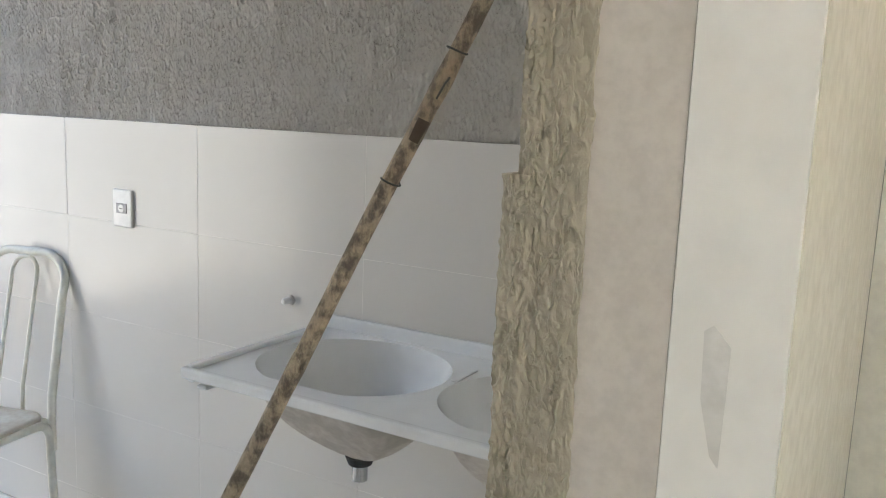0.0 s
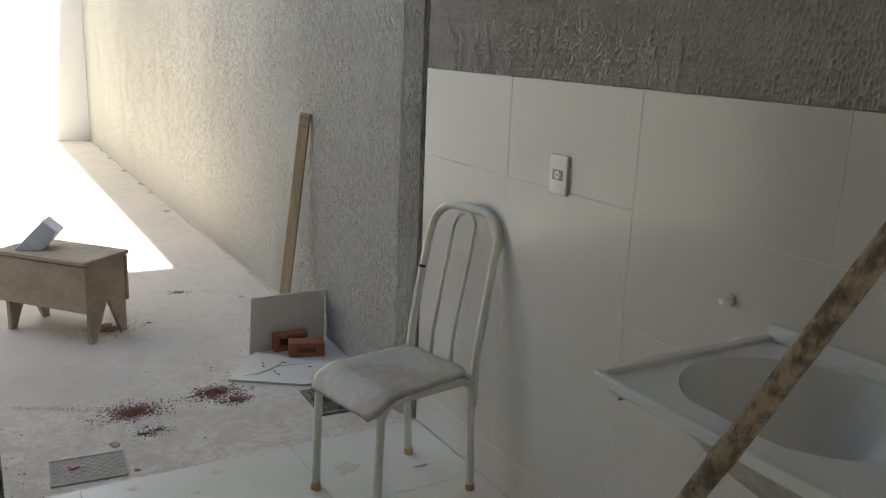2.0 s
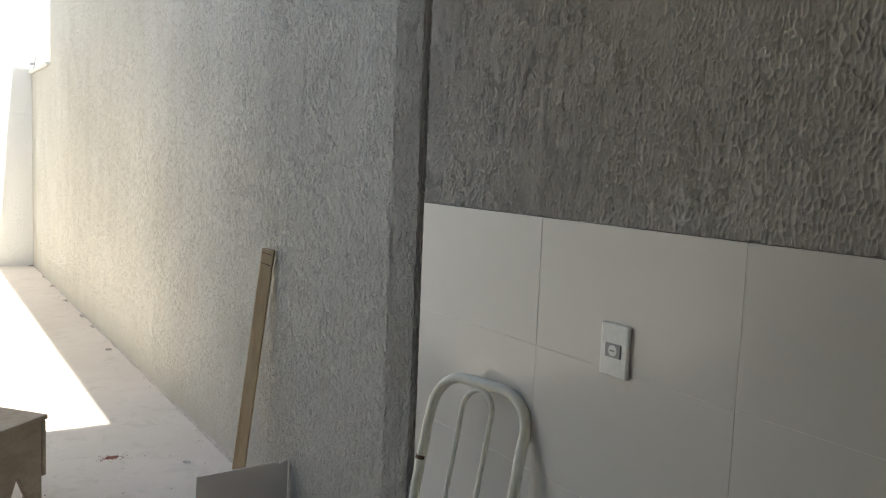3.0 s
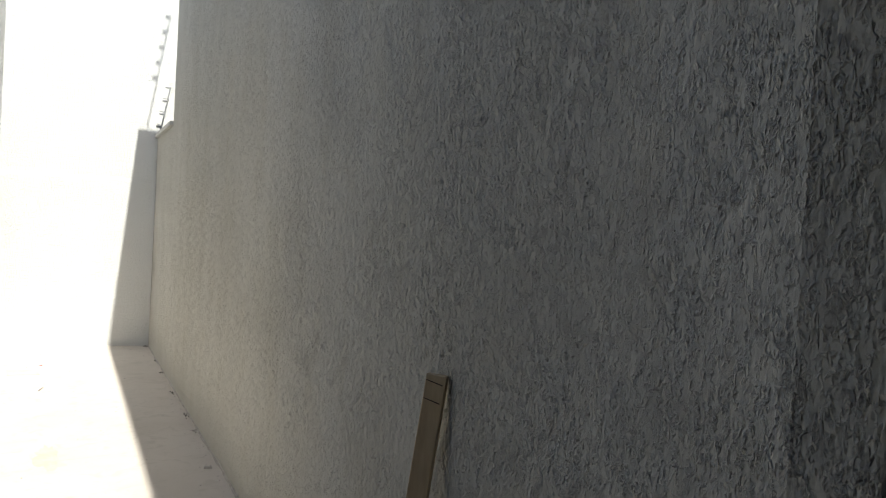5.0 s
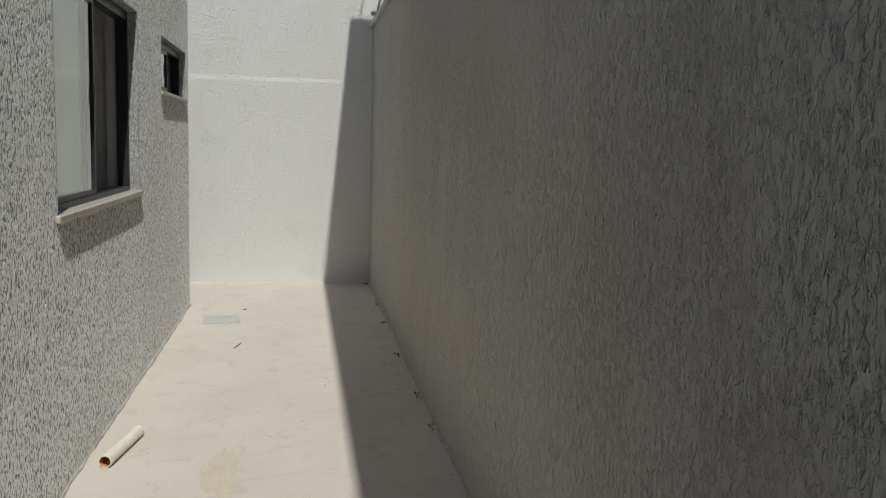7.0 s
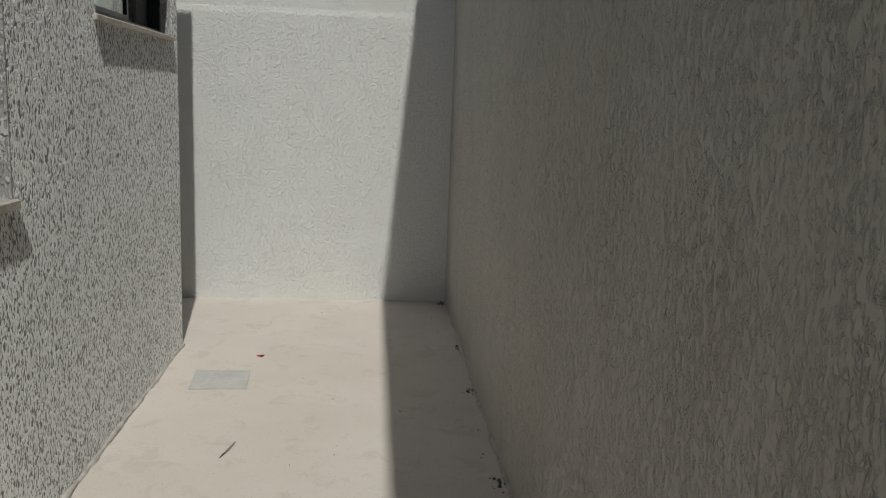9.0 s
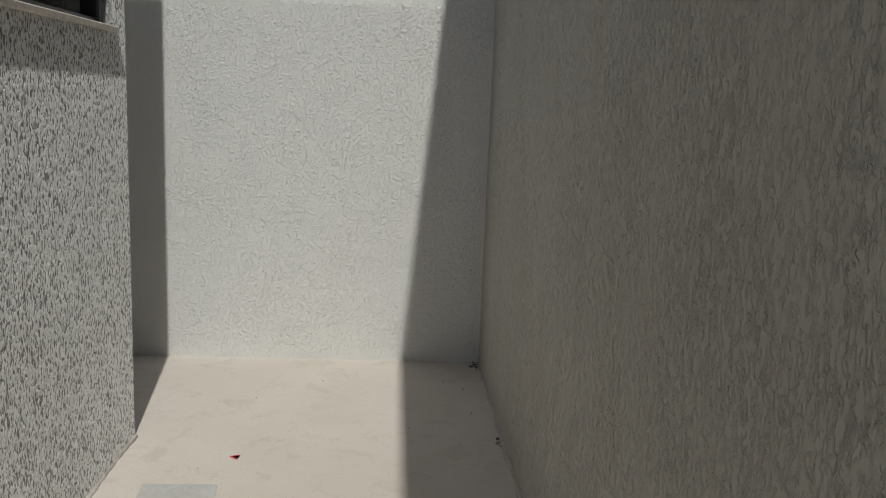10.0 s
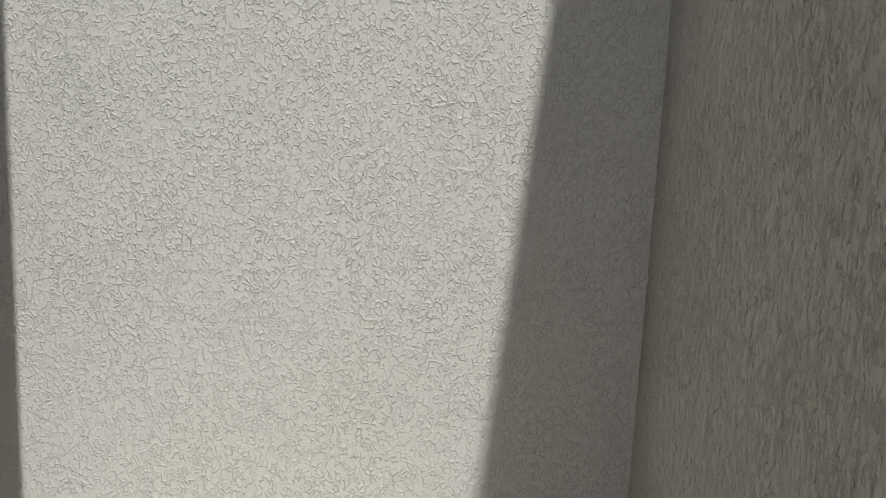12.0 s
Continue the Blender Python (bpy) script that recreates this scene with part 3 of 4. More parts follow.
def crested(wide, tall, width, seed):
    """Heights of render pulled off with a float: thin winding crests round smooth upright hollows."""
    def height(u, v):
        bend = (lattice(u / 0.03, v / 0.05, seed + 1) - 0.5) * 1.1
        lift = 0.42 + 0.58 * lattice(u / 0.017, v / 0.03, seed + 5)
        f1, f2 = nearest(u / wide + bend, v / tall + bend * 0.5, seed + 2)
        g1, g2 = nearest(u / (wide * 0.6) - bend, v / (tall * 0.6), seed + 3)
        one = np.clip(1 - (f2 - f1) / width, 0, 1) * lift
        two = np.clip(1 - (g2 - g1) / width, 0, 1) * step(lattice(u / 0.02, v / 0.04, seed + 6), 0.45, 0.75) * 0.55
        return np.maximum(one, two) * 0.8 + 0.2 * np.clip(f1, 0, 1) ** 2
    return height


FLAT_RELIEF = dragged(0.0068, 0.021, 0.27, 0.40, 0.22, 20)
NEAR_ROUGH = crested(0.0085, 0.0175, 0.42, 60)


def YARD_RELIEF(u, v):
    """Rough near the laundry, running over into flatter work along the passage; u starts at y = 1.6."""
    f = step(u + (lattice(u / 0.5, v / 0.5, 90) - 0.5) * 1.6, -0.4, 2.8)
    return NEAR_ROUGH(u, v) * 0.9 * (1 - f) + FLAT_RELIEF(u, v) * 0.5 * f


HOUSE_RELIEF = dragged(0.012, 0.02, 0.36, 0.56, 0.15, 40)
LAUNDRY_RELIEF = crested(0.0108, 0.0225, 0.34, 30)
MID = 3.6
coat("wall_east", (0.0, 1.6, YZ), (0, 1, 0), (-1, 0, 0), (MID - 1.6, 2.6), (0.0030, 0.0050), 0.0064, YARD_RELIEF, COAT_YARD)
coat("wall_east", (0.0, MID, YZ), (0, 1, 0), (-1, 0, 0), (TALL_END - MID, 2.6), (0.010, 0.016), 0.0062, lambda u, v: YARD_RELIEF(u + MID - 1.6, v), COAT_YARD)
coat("wall_east", (0.0, 1.6, YZ + 2.6), (0, 1, 0), (-1, 0, 0), (TALL_END - 1.6, 1.7), (0.014, 0.02), 0.0062, YARD_RELIEF, COAT_YARD, rise=2.6)
# the foot of the wall swings out a little towards the corner by the laundry, and is cut off at a slant there
reach = 0.0
for a, b in reversed(list(zip(SWING[1:], SWING[2:]))):
    way = Vector((b[0] - a[0], b[1] - a[1], 0))
    reach += way.length
    way.normalize()
    back = lambda u, v, r=reach: YARD_RELIEF(u - r, v)
    length = math.hypot(b[0] - a[0], b[1] - a[1]) + 0.002
    coat("wall_east", (*a, YZ), way, (-way.y, way.x, 0), (length, 2.4), (0.0027, 0.0046), 0.0064, back, COAT_YARD)
    coat("wall_east", (*a, YZ + 2.4), way, (-way.y, way.x, 0), (length, 0.9), (0.008, 0.012), 0.0062, back, COAT_YARD, rise=2.4)
strip = Vector((SWING[1][0] - SWING[0][0], SWING[1][1] - SWING[0][1], 0))
coat("wall_east", (*SWING[0], YZ), strip.normalized(), (-strip.normalized().y, strip.normalized().x, 0), (strip.length + 0.003, 2.60), (0.0027, 0.0046), 0.0056, lambda u, v: NEAR_ROUGH(u + 3.0, v) * 0.9, COAT_YARD)
coat("wall_east_low", (0.0, TALL_END, YZ), (0, 1, 0), (-1, 0, 0), (END_Y - TALL_END, LOW_TOP - YZ), (0.006, 0.0095), 0.0062, lambda u, v: YARD_RELIEF(u + TALL_END - 1.6, v), COAT_YARD)
coat("wall_laundry", (-0.063, -2.68, TILE_TOP), (0, 1, 0), (-1, 0, 0), (2.69, 0.98), (0.0021, 0.0033), 0.0074, LAUNDRY_RELIEF, COAT_LAUNDRY)
coat("wall_laundry", (-0.063, -2.68, TILE_TOP + 0.98), (0, 1, 0), (-1, 0, 0), (2.69, 0.40), (0.006, 0.009), 0.0062, LAUNDRY_RELIEF, COAT_LAUNDRY, rise=0.98)
HY = 3.005
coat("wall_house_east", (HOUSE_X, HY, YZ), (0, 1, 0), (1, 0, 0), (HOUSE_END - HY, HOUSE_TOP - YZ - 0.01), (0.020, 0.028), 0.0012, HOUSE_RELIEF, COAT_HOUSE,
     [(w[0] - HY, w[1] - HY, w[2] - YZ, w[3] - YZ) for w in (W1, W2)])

# rubble bead along the feet of the walls


def bead(name, x, way, y0, y1, material):
    bm = bmesh.new()
    last, n = None, int((y1 - y0) / 0.02)
    for i in range(n + 1):
        y = y0 + (y1 - y0) * i / n
        w = 0.018 + 0.022 * (0.5 + noise.noise(Vector((y * 4, x, 0)))) + 0.012 * noise.noise(Vector((y * 21, x, 2)))
        h = 0.012 + 0.02 * (0.5 + noise.noise(Vector((y * 6, x, 5)))) + 0.01 * noise.noise(Vector((y * 27, x, 7)))
        w, h = max(w * 0.6, 0.005), max(h * 0.5, 0.003)
        ring = [bm.verts.new((x - way * 0.01, y, YZ - 0.004)), bm.verts.new((x - way * 0.01, y, YZ + h)), bm.verts.new((x + way * w * 0.5, y, YZ + h * 0.75)), bm.verts.new((x + way * w, y, YZ - 0.004))]
        if last:
            for k in range(4):
                bm.faces.new((last[k], last[(k + 1) % 4], ring[(k + 1) % 4], ring[k]))
        last = ring
    return tagged(mesh_object(name, bm, material, smooth=True), kind="structure")


bead("trim_wall_foot", 0.0, -1, 1.6, END_Y, MORTAR)
bead("trim_house_foot", HOUSE_X, 1, 3.0, 8.76, MORTAR)


# ---- windows in the house wall ----
def bar(a, b, parent, name="frame_bar", material=None, bevel=0.002):
    return part(name, brick_mesh(a, b, bevel), material or ALUMINIUM, parent)


def window(name, hole, split, overhang, sill_h):
    y0, y1, z0, z1 = hole
    w = new(name)
    tagged(w, kind="structure")
    xo, xi = HOUSE_X - 0.05, HOUSE_X - 0.11
    t = 0.028
    bar((xi, y0, z1 - 0.05), (xo, y1, z1), w, "window_frame")
    bar((xi, y0, z0), (xo, y1, z0 + 0.024), w, "window_frame")
    bar((xi, y0, z0 + 0.0245), (xo, y0 + t, z1 - 0.0505), w, "window_frame")
    bar((xi, y1 - t, z0 + 0.0245), (xo, y1, z1 - 0.0505), w, "window_frame")
    s = part("window_sill", brick_mesh((HOUSE_X - 0.165, y0 - 0.03, z0 - sill_h), (HOUSE_X + overhang, y1 + 0.02, z0 - 0.001), 0.004), SILL, w)

    def leaf(ya, yb, x):
        g = part("sash", brick_mesh((x - 0.011, ya, z0 + 0.026), (x + 0.011, ya + 0.018, z1 - 0.052), 0.001), ALUMINIUM, w)
        bar((x - 0.011, yb - 0.022, z0 + 0.026), (x + 0.011, yb, z1 - 0.052), g, "stile", bevel=0.001)
        bar((x - 0.011, ya + 0.0185, z0 + 0.026), (x + 0.011, yb - 0.0225, z0 + 0.048), g, "rail", bevel=0.001)
        bar((x - 0.011, ya + 0.0185, z1 - 0.074), (x + 0.011, yb - 0.0225, z1 - 0.052), g, "rail", bevel=0.001)
        p = part("pane", brick_mesh((x - 0.002, ya + 0.016, z0 + 0.046), (x + 0.002, yb - 0.02, z1 - 0.072)), GLASS, g)
        p.visible_shadow = False
        part("pull", brick_mesh((x + 0.0115, yb - 0.017, (z0 + z1) / 2 - 0.045), (x + 0.017, yb - 0.006, (z0 + z1) / 2 + 0.04), 0.001), STEEL, g)

    # white plate added to brighten the far reveal, where too little light falls
    bar((HOUSE_X - 0.169, y1 - 0.004, z0 + 0.001), (xi - 0.001, y1 - 0.0005, z1 - 0.001), w, "reveal_brightener", WHITE_JAMB, 0)
    leaf(y0 + t + 0.001, split, xo - 0.018)
    leaf(y0 + t + 0.02, split - 0.06, xo - 0.044)
    part("lock", brick_mesh((xo - 0.006, y1 - t - 0.012, (z0 + z1) / 2 - 0.04), (xo + 0.006, y1 - t - 0.0005, (z0 + z1) / 2 + 0.02), 0.002), RUBBER_AND_SHADE_BLACK, w)
    return w


window("window_1", W1, 5.87, 0.016, 0.03)
window("window_2", W2, 8.08, 0.016, 0.025)


# ---- electric fence posts ----
def fence_post(x, y, z, lean, height, count, first, label):
    p = thing("fence_post", pose(x, y, z), label, "fence post", "electric fence posts")
    top = Vector((lean, 0, height))
    part("rod", tube([(0, 0, 0), top * 0.5, top], 0.007, 8), STEEL, p)
    part("foot_plate", brick_mesh((-0.03, -0.03, 0), (0.03, 0.03, 0.006), 0.001), STEEL, p)
    for i in range(count):
        at = top * (first + (0.985 - first) * i / (count - 1))
        part("insulator", tube([at, at + Vector((-0.025, 0, 0)), at + Vector((-0.055, 0, 0.0))], [0.009, 0.014, 0.014], 8), GREY_PLASTIC, p)
    return p


fence_post(0.005, 9.80, LOW_TOP + 0.044, 0.10, 0.56, 4, 0.15, "thin steel fence post with insulators on the coping")
fence_post(0.08, 8.18, TALL_TOP - 0.001, 0.23, 1.5, 5, 0.5, "steel fence post with insulators on the tall wall")


# ---- laundry: sink ----
def sink():
    s = thing("laundry_sink", pose(TILE_X, -1.657, 0.906), "white resin double laundry sink fixed to the tiled wall", "sink")
    L, D = 1.015, 0.512
    centres, r, oval = [(-0.247, -0.268), (-0.247, -0.755)], 0.208, 1.12
    front = -0.436               # the bowls are cut straight along the front

    def rim(cx, cy, a, rr):
        x, y = cx + rr * math.sin(a), cy + rr * oval * math.cos(a)
        return max(x, front), y

    # top plate with the two openings, bridged to a fine outline
    bm = bmesh.new()
    outer = [(-D, -0.0), (0, 0), (0, -L), (-D, -L)]
    edges = []
    ring = [bm.verts.new((x, y, 0)) for x, y in outer]
    edges += [bm.edges.new((ring[i], ring[(i + 1) % 4])) for i in range(4)]
    holes = []
    for cx, cy in centres:
        vs = [bm.verts.new((*rim(cx, cy, 2 * math.pi * k / 64, r), 0)) for k in range(64)]
        edges += [bm.edges.new((vs[k], vs[(k + 1) % 64])) for k in range(64)]
        holes.append(vs)
    bmesh.ops.triangle_fill(bm, use_beauty=True, use_dissolve=False, edges=edges)
    for f in [f for f in bm.faces if any((Vector((f.calc_center_median().x - cx, (f.calc_center_median().y - cy) / oval)).length < r * 0.97 and f.calc_center_median().x > front + 0.002) for cx, cy in centres)]:
        bm.faces.remove(f)
    part("top_plate", bm, SINK, s)
    # bowls: inside and outside shells
    for cx, cy in centres:
        b = bmesh.new()
        levels = 14
        for inner in (True, False):
            rings = []
            for i in range(levels + 1):
                a = (math.pi / 2) * i / levels
                grow = 1.0 if inner else 1.035
                rr, z = r * grow * math.cos(a * 0.985), -0.206 * math.sin(a) - (0 if inner else 0.008)
                wide = oval * (1 - 0.24 * math.sin(a) ** 0.8)
                limit = front - (0 if inner else 0.007) + 0.17 * math.sin(a) ** 1.3
                rings.append([b.verts.new((max(cx + rr * math.sin(2 * math.pi * k / 64), limit), cy - 0.024 * math.sin(a) + rr * wide * math.cos(2 * math.pi * k / 64), z)) for k in range(64)])
            for p, q in zip(rings, rings[1:]):
                for k in range(64):
                    b.faces.new((p[k], p[(k + 1) % 64], q[(k + 1) % 64], q[k]))
            b.faces.new(rings[-1])
            if inner:
                bowl = b
                b = bmesh.new()
        o = part("bowl", bowl, SINK, s, smooth=True)
        part("bowl_underside", b, SINK_RAW, o, "unpolished grey-brown underside", smooth=True)
        part("drain_collar", tube([(cx, cy - 0.024, -0.213), (cx, cy - 0.024, -0.234)], [0.036, 0.028], 20), RUBBER_AND_SHADE_BLACK, o, smooth=False)
        part("drain_pipe", tube([(cx, cy - 0.024, -0.231), (cx, cy - 0.024, -0.274)], 0.0185, 20), CHROME, o, "short chrome waste pipe")
        part("drain_hole", tube([(cx, cy - 0.024, -0.2055), (cx, cy - 0.024, -0.2025)], 0.026, 20), CHROME, o)
    # rims
    part("front_lip", brick_mesh((-D - 0.006, -L, -0.016), (-D + 0.014, 0.004, 0.009), 0.006, segments=3), SINK, s)
    part("side_lip", brick_mesh((-D + 0.0145, -0.014, -0.03), (-0.022, 0.004, 0.012), 0.005, segments=3), SINK, s)
    part("side_lip", brick_mesh((-D + 0.0145, -L, -0.03), (-0.022, -L + 0.016, 0.012), 0.005, segments=3), SINK, s)
    part("back_upstand", brick_mesh((-0.0215, -L, -0.03), (-0.001, 0.004, 0.034), 0.006, segments=3), SINK, s)
    part("soap_ridge", brick_mesh((-0.22, -0.525, 0.0005), (-0.12, -0.507, 0.006), 0.0025), SINK, s)
    part("fixing_foot", brick_mesh((-D + 0.02, -0.05, -0.042), (-D + 0.05, -0.02, -0.0325), 0.003), SINK, s)
    part("wall_bracket", brick_mesh((-0.30, -0.515, -0.06), (-0.001, -0.50, -0.031), 0.003), STEEL, s)
    return s


sink()


def tap_point(y, z, label):
    k = thing("pipe_plug", pose(TILE_X, y, z), label, "pipe plug", "capped water points")
    part("flange", tube([(-0.0005, 0, 0), (-0.004, 0, 0), (-0.006, 0, 0)], [0.015, 0.014, 0.010], 20), GROUT, k)
    part("plug", tube([(-0.004, 0, 0), (-0.028, 0, 0), (-0.033, 0, 0)], [0.009, 0.009, 0.006], 16), WHITE_PLASTIC, k)


tap_point(-1.524, 0.955, "white capped water point plug in the tiled wall")
tap_point(-1.561, 0.862, "white capped water point plug below another")


def socket():
    s = thing("power_socket", pose(TILE_X, -0.848, 1.148), "white wall plate with one round power socket", "power socket")
    part("plate", brick_mesh((-0.011, -0.0425, -0.059), (-0.0005, 0.0425, 0.059), 0.004, segments=2), WHITE_PLASTIC, s)
    m = part("module", brick_mesh((-0.0135, -0.024, -0.0155), (-0.0112, 0.024, 0.0155), 0.0015), GREY_PLASTIC, s, "grey socket module")
    part("socket_face", tube([(-0.0137, 0, 0), (-0.0146, 0, 0)], 0.0125, 18), WHITE_PLASTIC, m)
    # pin holes: black discs, the shade inside them put into the colour
    for dy in (-0.0055, 0.0, 0.0055):
        part("pin_hole", tube([(-0.0147, dy, 0), (-0.0150, dy, 0)], 0.0018, 8), RUBBER_AND_SHADE_BLACK, m)


socket()


# ---- laundry: chair ----
def chair():
    fwd = Vector((-0.976, -0.216, 0)).normalized()
    m = Matrix(((fwd.x, -fwd.y, 0, -0.406), (fwd.y, fwd.x, 0, -0.464), (0, 0, 1, 0.0), (0, 0, 0, 1)))
    c = thing("kitchen_chair", m, "chipped white tubular steel chair with worn curved seat", "chair")
    R, hw = 0.0142, 0.168
    # each front leg bends into the side rail under the seat
    for side in (1, -1):
        y = side * hw
        frame_line = [Vector((0.212, y, 0.004)), Vector((0.206, y, 0.22)), Vector((0.200, y, 0.36))]
        frame_line += arc((0.135, y, 0.365), (1, 0, 0), (0, 0, 1), 0.065, 0, 80, 8)
        frame_line += [Vector((0.05, y, 0.425)), Vector((-0.10, y, 0.421))]
        frame_line += arc((-0.128, y, 0.360), (1, 0, 0), (0, 0, 1), 0.060, 85, 175, 8)
        frame_line += [Vector((-0.193, y, 0.20)), Vector((-0.205, y, 0.004))]
        leg = part("side_frame", tube(frame_line, R, 14), CHAIR_PAINT, c, smooth=True)
        for x in (0.2125, -0.2055):
            part("foot_cap", tube([(x, y, 0.0), (x, y, 0.016), (x * 0.996, y, 0.024)], [R + 0.0025, R + 0.0025, R + 0.0008], 14), RUST_FOOT, leg, "rusty orange foot")
    # the back hoop is one bent tube, welded to the side frames behind the seat
    hoop = []
    for y in (hw, -hw):
        hoop.append([Vector((-0.197, y, 0.318)), Vector((-0.198, y, 0.40)), Vector((-0.203, y, 0.50)), Vector((-0.237, y, 0.68)), Vector((-0.268, y * 0.99, 0.83))])
    lean = Vector((-0.24, 0, 1)).normalized()
    base = Vector((-0.280, 0, 0.868))
    bend = [base + Vector((0, hw * 0.40, 0)) + Vector((0, 1, 0)) * hw * 0.59 * math.cos(radians(a)) + lean * 0.098 * math.sin(radians(a)) for a in np.linspace(0, 90, 8)]
    bend2 = [Vector((p.x, -p.y, p.z)) for p in reversed(bend)]
    part("back_hoop", tube(hoop[0] + bend + bend2 + hoop[1][::-1], R + 0.0005, 14), CHAIR_PAINT, c, smooth=True)
    r2, ih = 0.0075, 0.052
    inner = [Vector((-0.196, ih, 0.44)), Vector((-0.199, ih, 0.52)), Vector((-0.2385, ih, 0.70)), Vector((-0.272, ih, 0.85))]
    centre = Vector((-0.281, 0, 0.893))
    inner += [centre + Vector((0, ih * math.cos(radians(a)), 0)) + lean * 0.056 * math.sin(radians(a)) for a in np.linspace(0, 180, 14)]
    inner += [Vector((p.x, -p.y, p.z)) for p in reversed(inner[:4])]
    part("inner_hoop", tube(inner, r2, 10), CHAIR_PAINT, c, smooth=True)
    part("rear_rail", tube([(-0.188, hw - 0.004, 0.42), (-0.188, -hw + 0.004, 0.42)], 0.009, 10), CHAIR_PAINT, c, smooth=True)
    # seat: a thin curved board, rolled down at the front
    bm = bmesh.new()
    nx, ny = 28, 20
    tops, lows = [], []
    for i in range(nx + 1):
        f = i / nx
        x = -0.185 + 0.425 * f
        dip = 0.0 if x < 0.13 else -((x - 0.13) / 0.11) ** 2 * 0.055
        width = 0.185 - 0.02 * (1 - f) - 0.03 * max(0, (f - 0.9) / 0.1) ** 2 - 0.04 * max(0, (0.08 - f) / 0.08) ** 2
        ta, lo = [], []
        for j in range(ny + 1):
            y = width * (2 * j / ny - 1)
            z = 0.452 + dip - 0.006 * math.cos(math.pi * y / width / 2) * (1 if x < 0.13 else 0.5) - 0.006 * (abs(y) / width) ** 6
            ta.append(bm.verts.new((x, y, z))), lo.append(bm.verts.new((x, y, z - 0.013)))
        tops.append(ta), lows.append(lo)
    for i in range(nx):
        for j in range(ny):
            bm.faces.new((tops[i][j], tops[i + 1][j], tops[i + 1][j + 1], tops[i][j + 1]))
            bm.faces.new((lows[i][j], lows[i][j + 1], lows[i + 1][j + 1], lows[i + 1][j]))
        for k in (0, ny):
            bm.faces.new((tops[i][k], lows[i][k], lows[i + 1][k], tops[i + 1][k]))
    for k in (0, nx):
        for j in range(ny):
            bm.faces.new((tops[k][j], tops[k][j + 1], lows[k][j + 1], lows[k][j]))
    part("seat", bm, SEAT_TOP, c, "worn beige laminate seat", smooth=True)
    # chips in the enamel
    for p, q in (((-0.187, -hw, 0.345), (-0.187, -hw, 0.37)), ((-0.186, -hw, 0.385), (-0.186, -hw, 0.392)), ((-0.245, -hw, 0.725), (-0.247, -hw, 0.735))):
        part("paint_chip", tube([p, q], R + 0.0012, 10), CHIPPED, c)
    return c


chair()


# ---- laundry: leaning bamboo pole ----
def pole():
    a, b = Vector((-1.184, -1.807, 0.002)), Vector((-0.892, -2.675, 1.908))
    p = thing("bamboo_pole", pose(*a), "dirty stained bamboo pole leaning on the wall", "pole")
    way = b - a
    n = 60
    pts = [way * (i / n) + Vector((0.006 * noise.noise(Vector((i * 0.11, 0, 0))), 0.006 * noise.noise(Vector((0, i * 0.11, 4))), 0)) for i in range(n + 1)]
    rad = [0.0128 - 0.0022 * i / n + (0.0012 if i % 12 == 0 else 0) for i in range(n + 1)]
    part("shaft", tube(pts, rad, 16, wobble=0.10), POLE_WOOD, p, smooth=True)
    u = way.normalized()
    s = u.orthogonal().normalized()
    t = u.cross(s)
    for f, turns in ((0.733, 1), (0.818, 1)):
        c = way * f
        ring = [c + u * (0.005 * a / 360) + (s * math.cos(radians(a)) + t * math.sin(radians(a))) * 0.0128 for a in range(0, 360 * turns + 1, 24)]
        ring.append(ring[-1] + s * 0.012 + u * 0.01)
        part("wire_binding", tube(ring, 0.0013, 6), BINDING, p, "dark twisted wire")
    c = way * 0.79
    part("wire_end", tube([c - s * 0.013, c + u * 0.02 - s * 0.016, c + u * 0.03 - s * 0.022], 0.0013, 6), BINDING, p)
    part("dark_knot", tube([way * 0.762 - s * 0.005, way * 0.776 - s * 0.005], 0.0085, 12, wobble=0.2), DARK_CUT, p)


pole()


# ---- yard: bench ----
def bench():
    o = Vector((-1.124, 1.490, YZ))
    along, deep = Vector((-0.654, 0.757, 0)), Vector((0.757, 0.654, 0))
    m = Matrix(((along.x, deep.x, 0, o.x), (along.y, deep.y, 0, o.y), (0, 0, 1, o.z), (0, 0, 0, 1)))
    b = thing("work_bench", m, "low plaster-splashed wooden work bench in the yard", "bench")
    L, D, H = 0.535, 0.262, 0.41
    part("top_board", brick_mesh((-0.012, -0.03, H), (L + 0.03, D + 0.03, H + 0.022), 0.005, segments=2), OLD_WOOD, b)
    part("front_apron", brick_mesh((-0.006, -0.024, 0.165), (L + 0.02, -0.002, H - 0.004), 0.003), OLD_WOOD, b)
    part("rear_apron", brick_mesh((-0.006, D + 0.002, 0.165), (L + 0.02, D + 0.024, H - 0.004), 0.003), OLD_WOOD, b)
    for x in (0.0, L - 0.02):
        bm = bmesh.new()
        outline = [(0, 0.0), (0.035, 0.0), (0.125, 0.20), (0.137, 0.20), (0.227, 0.0), (D, 0.0), (D, H - 0.001), (0, H - 0.001)]
        p, q = [[bm.verts.new((xx, y, z)) for y, z in outline] for xx in (x, x + 0.022)]
        bm.faces.new(p), bm.faces.new(q[::-1])
        for i in range(len(p)):
            j = (i + 1) % len(p)
            bm.faces.new((p[i], p[j], q[j], q[i]))
        part("end_board", bm, OLD_WOOD, b, "end board notched into two splayed feet")
    return m


bench_m = bench()


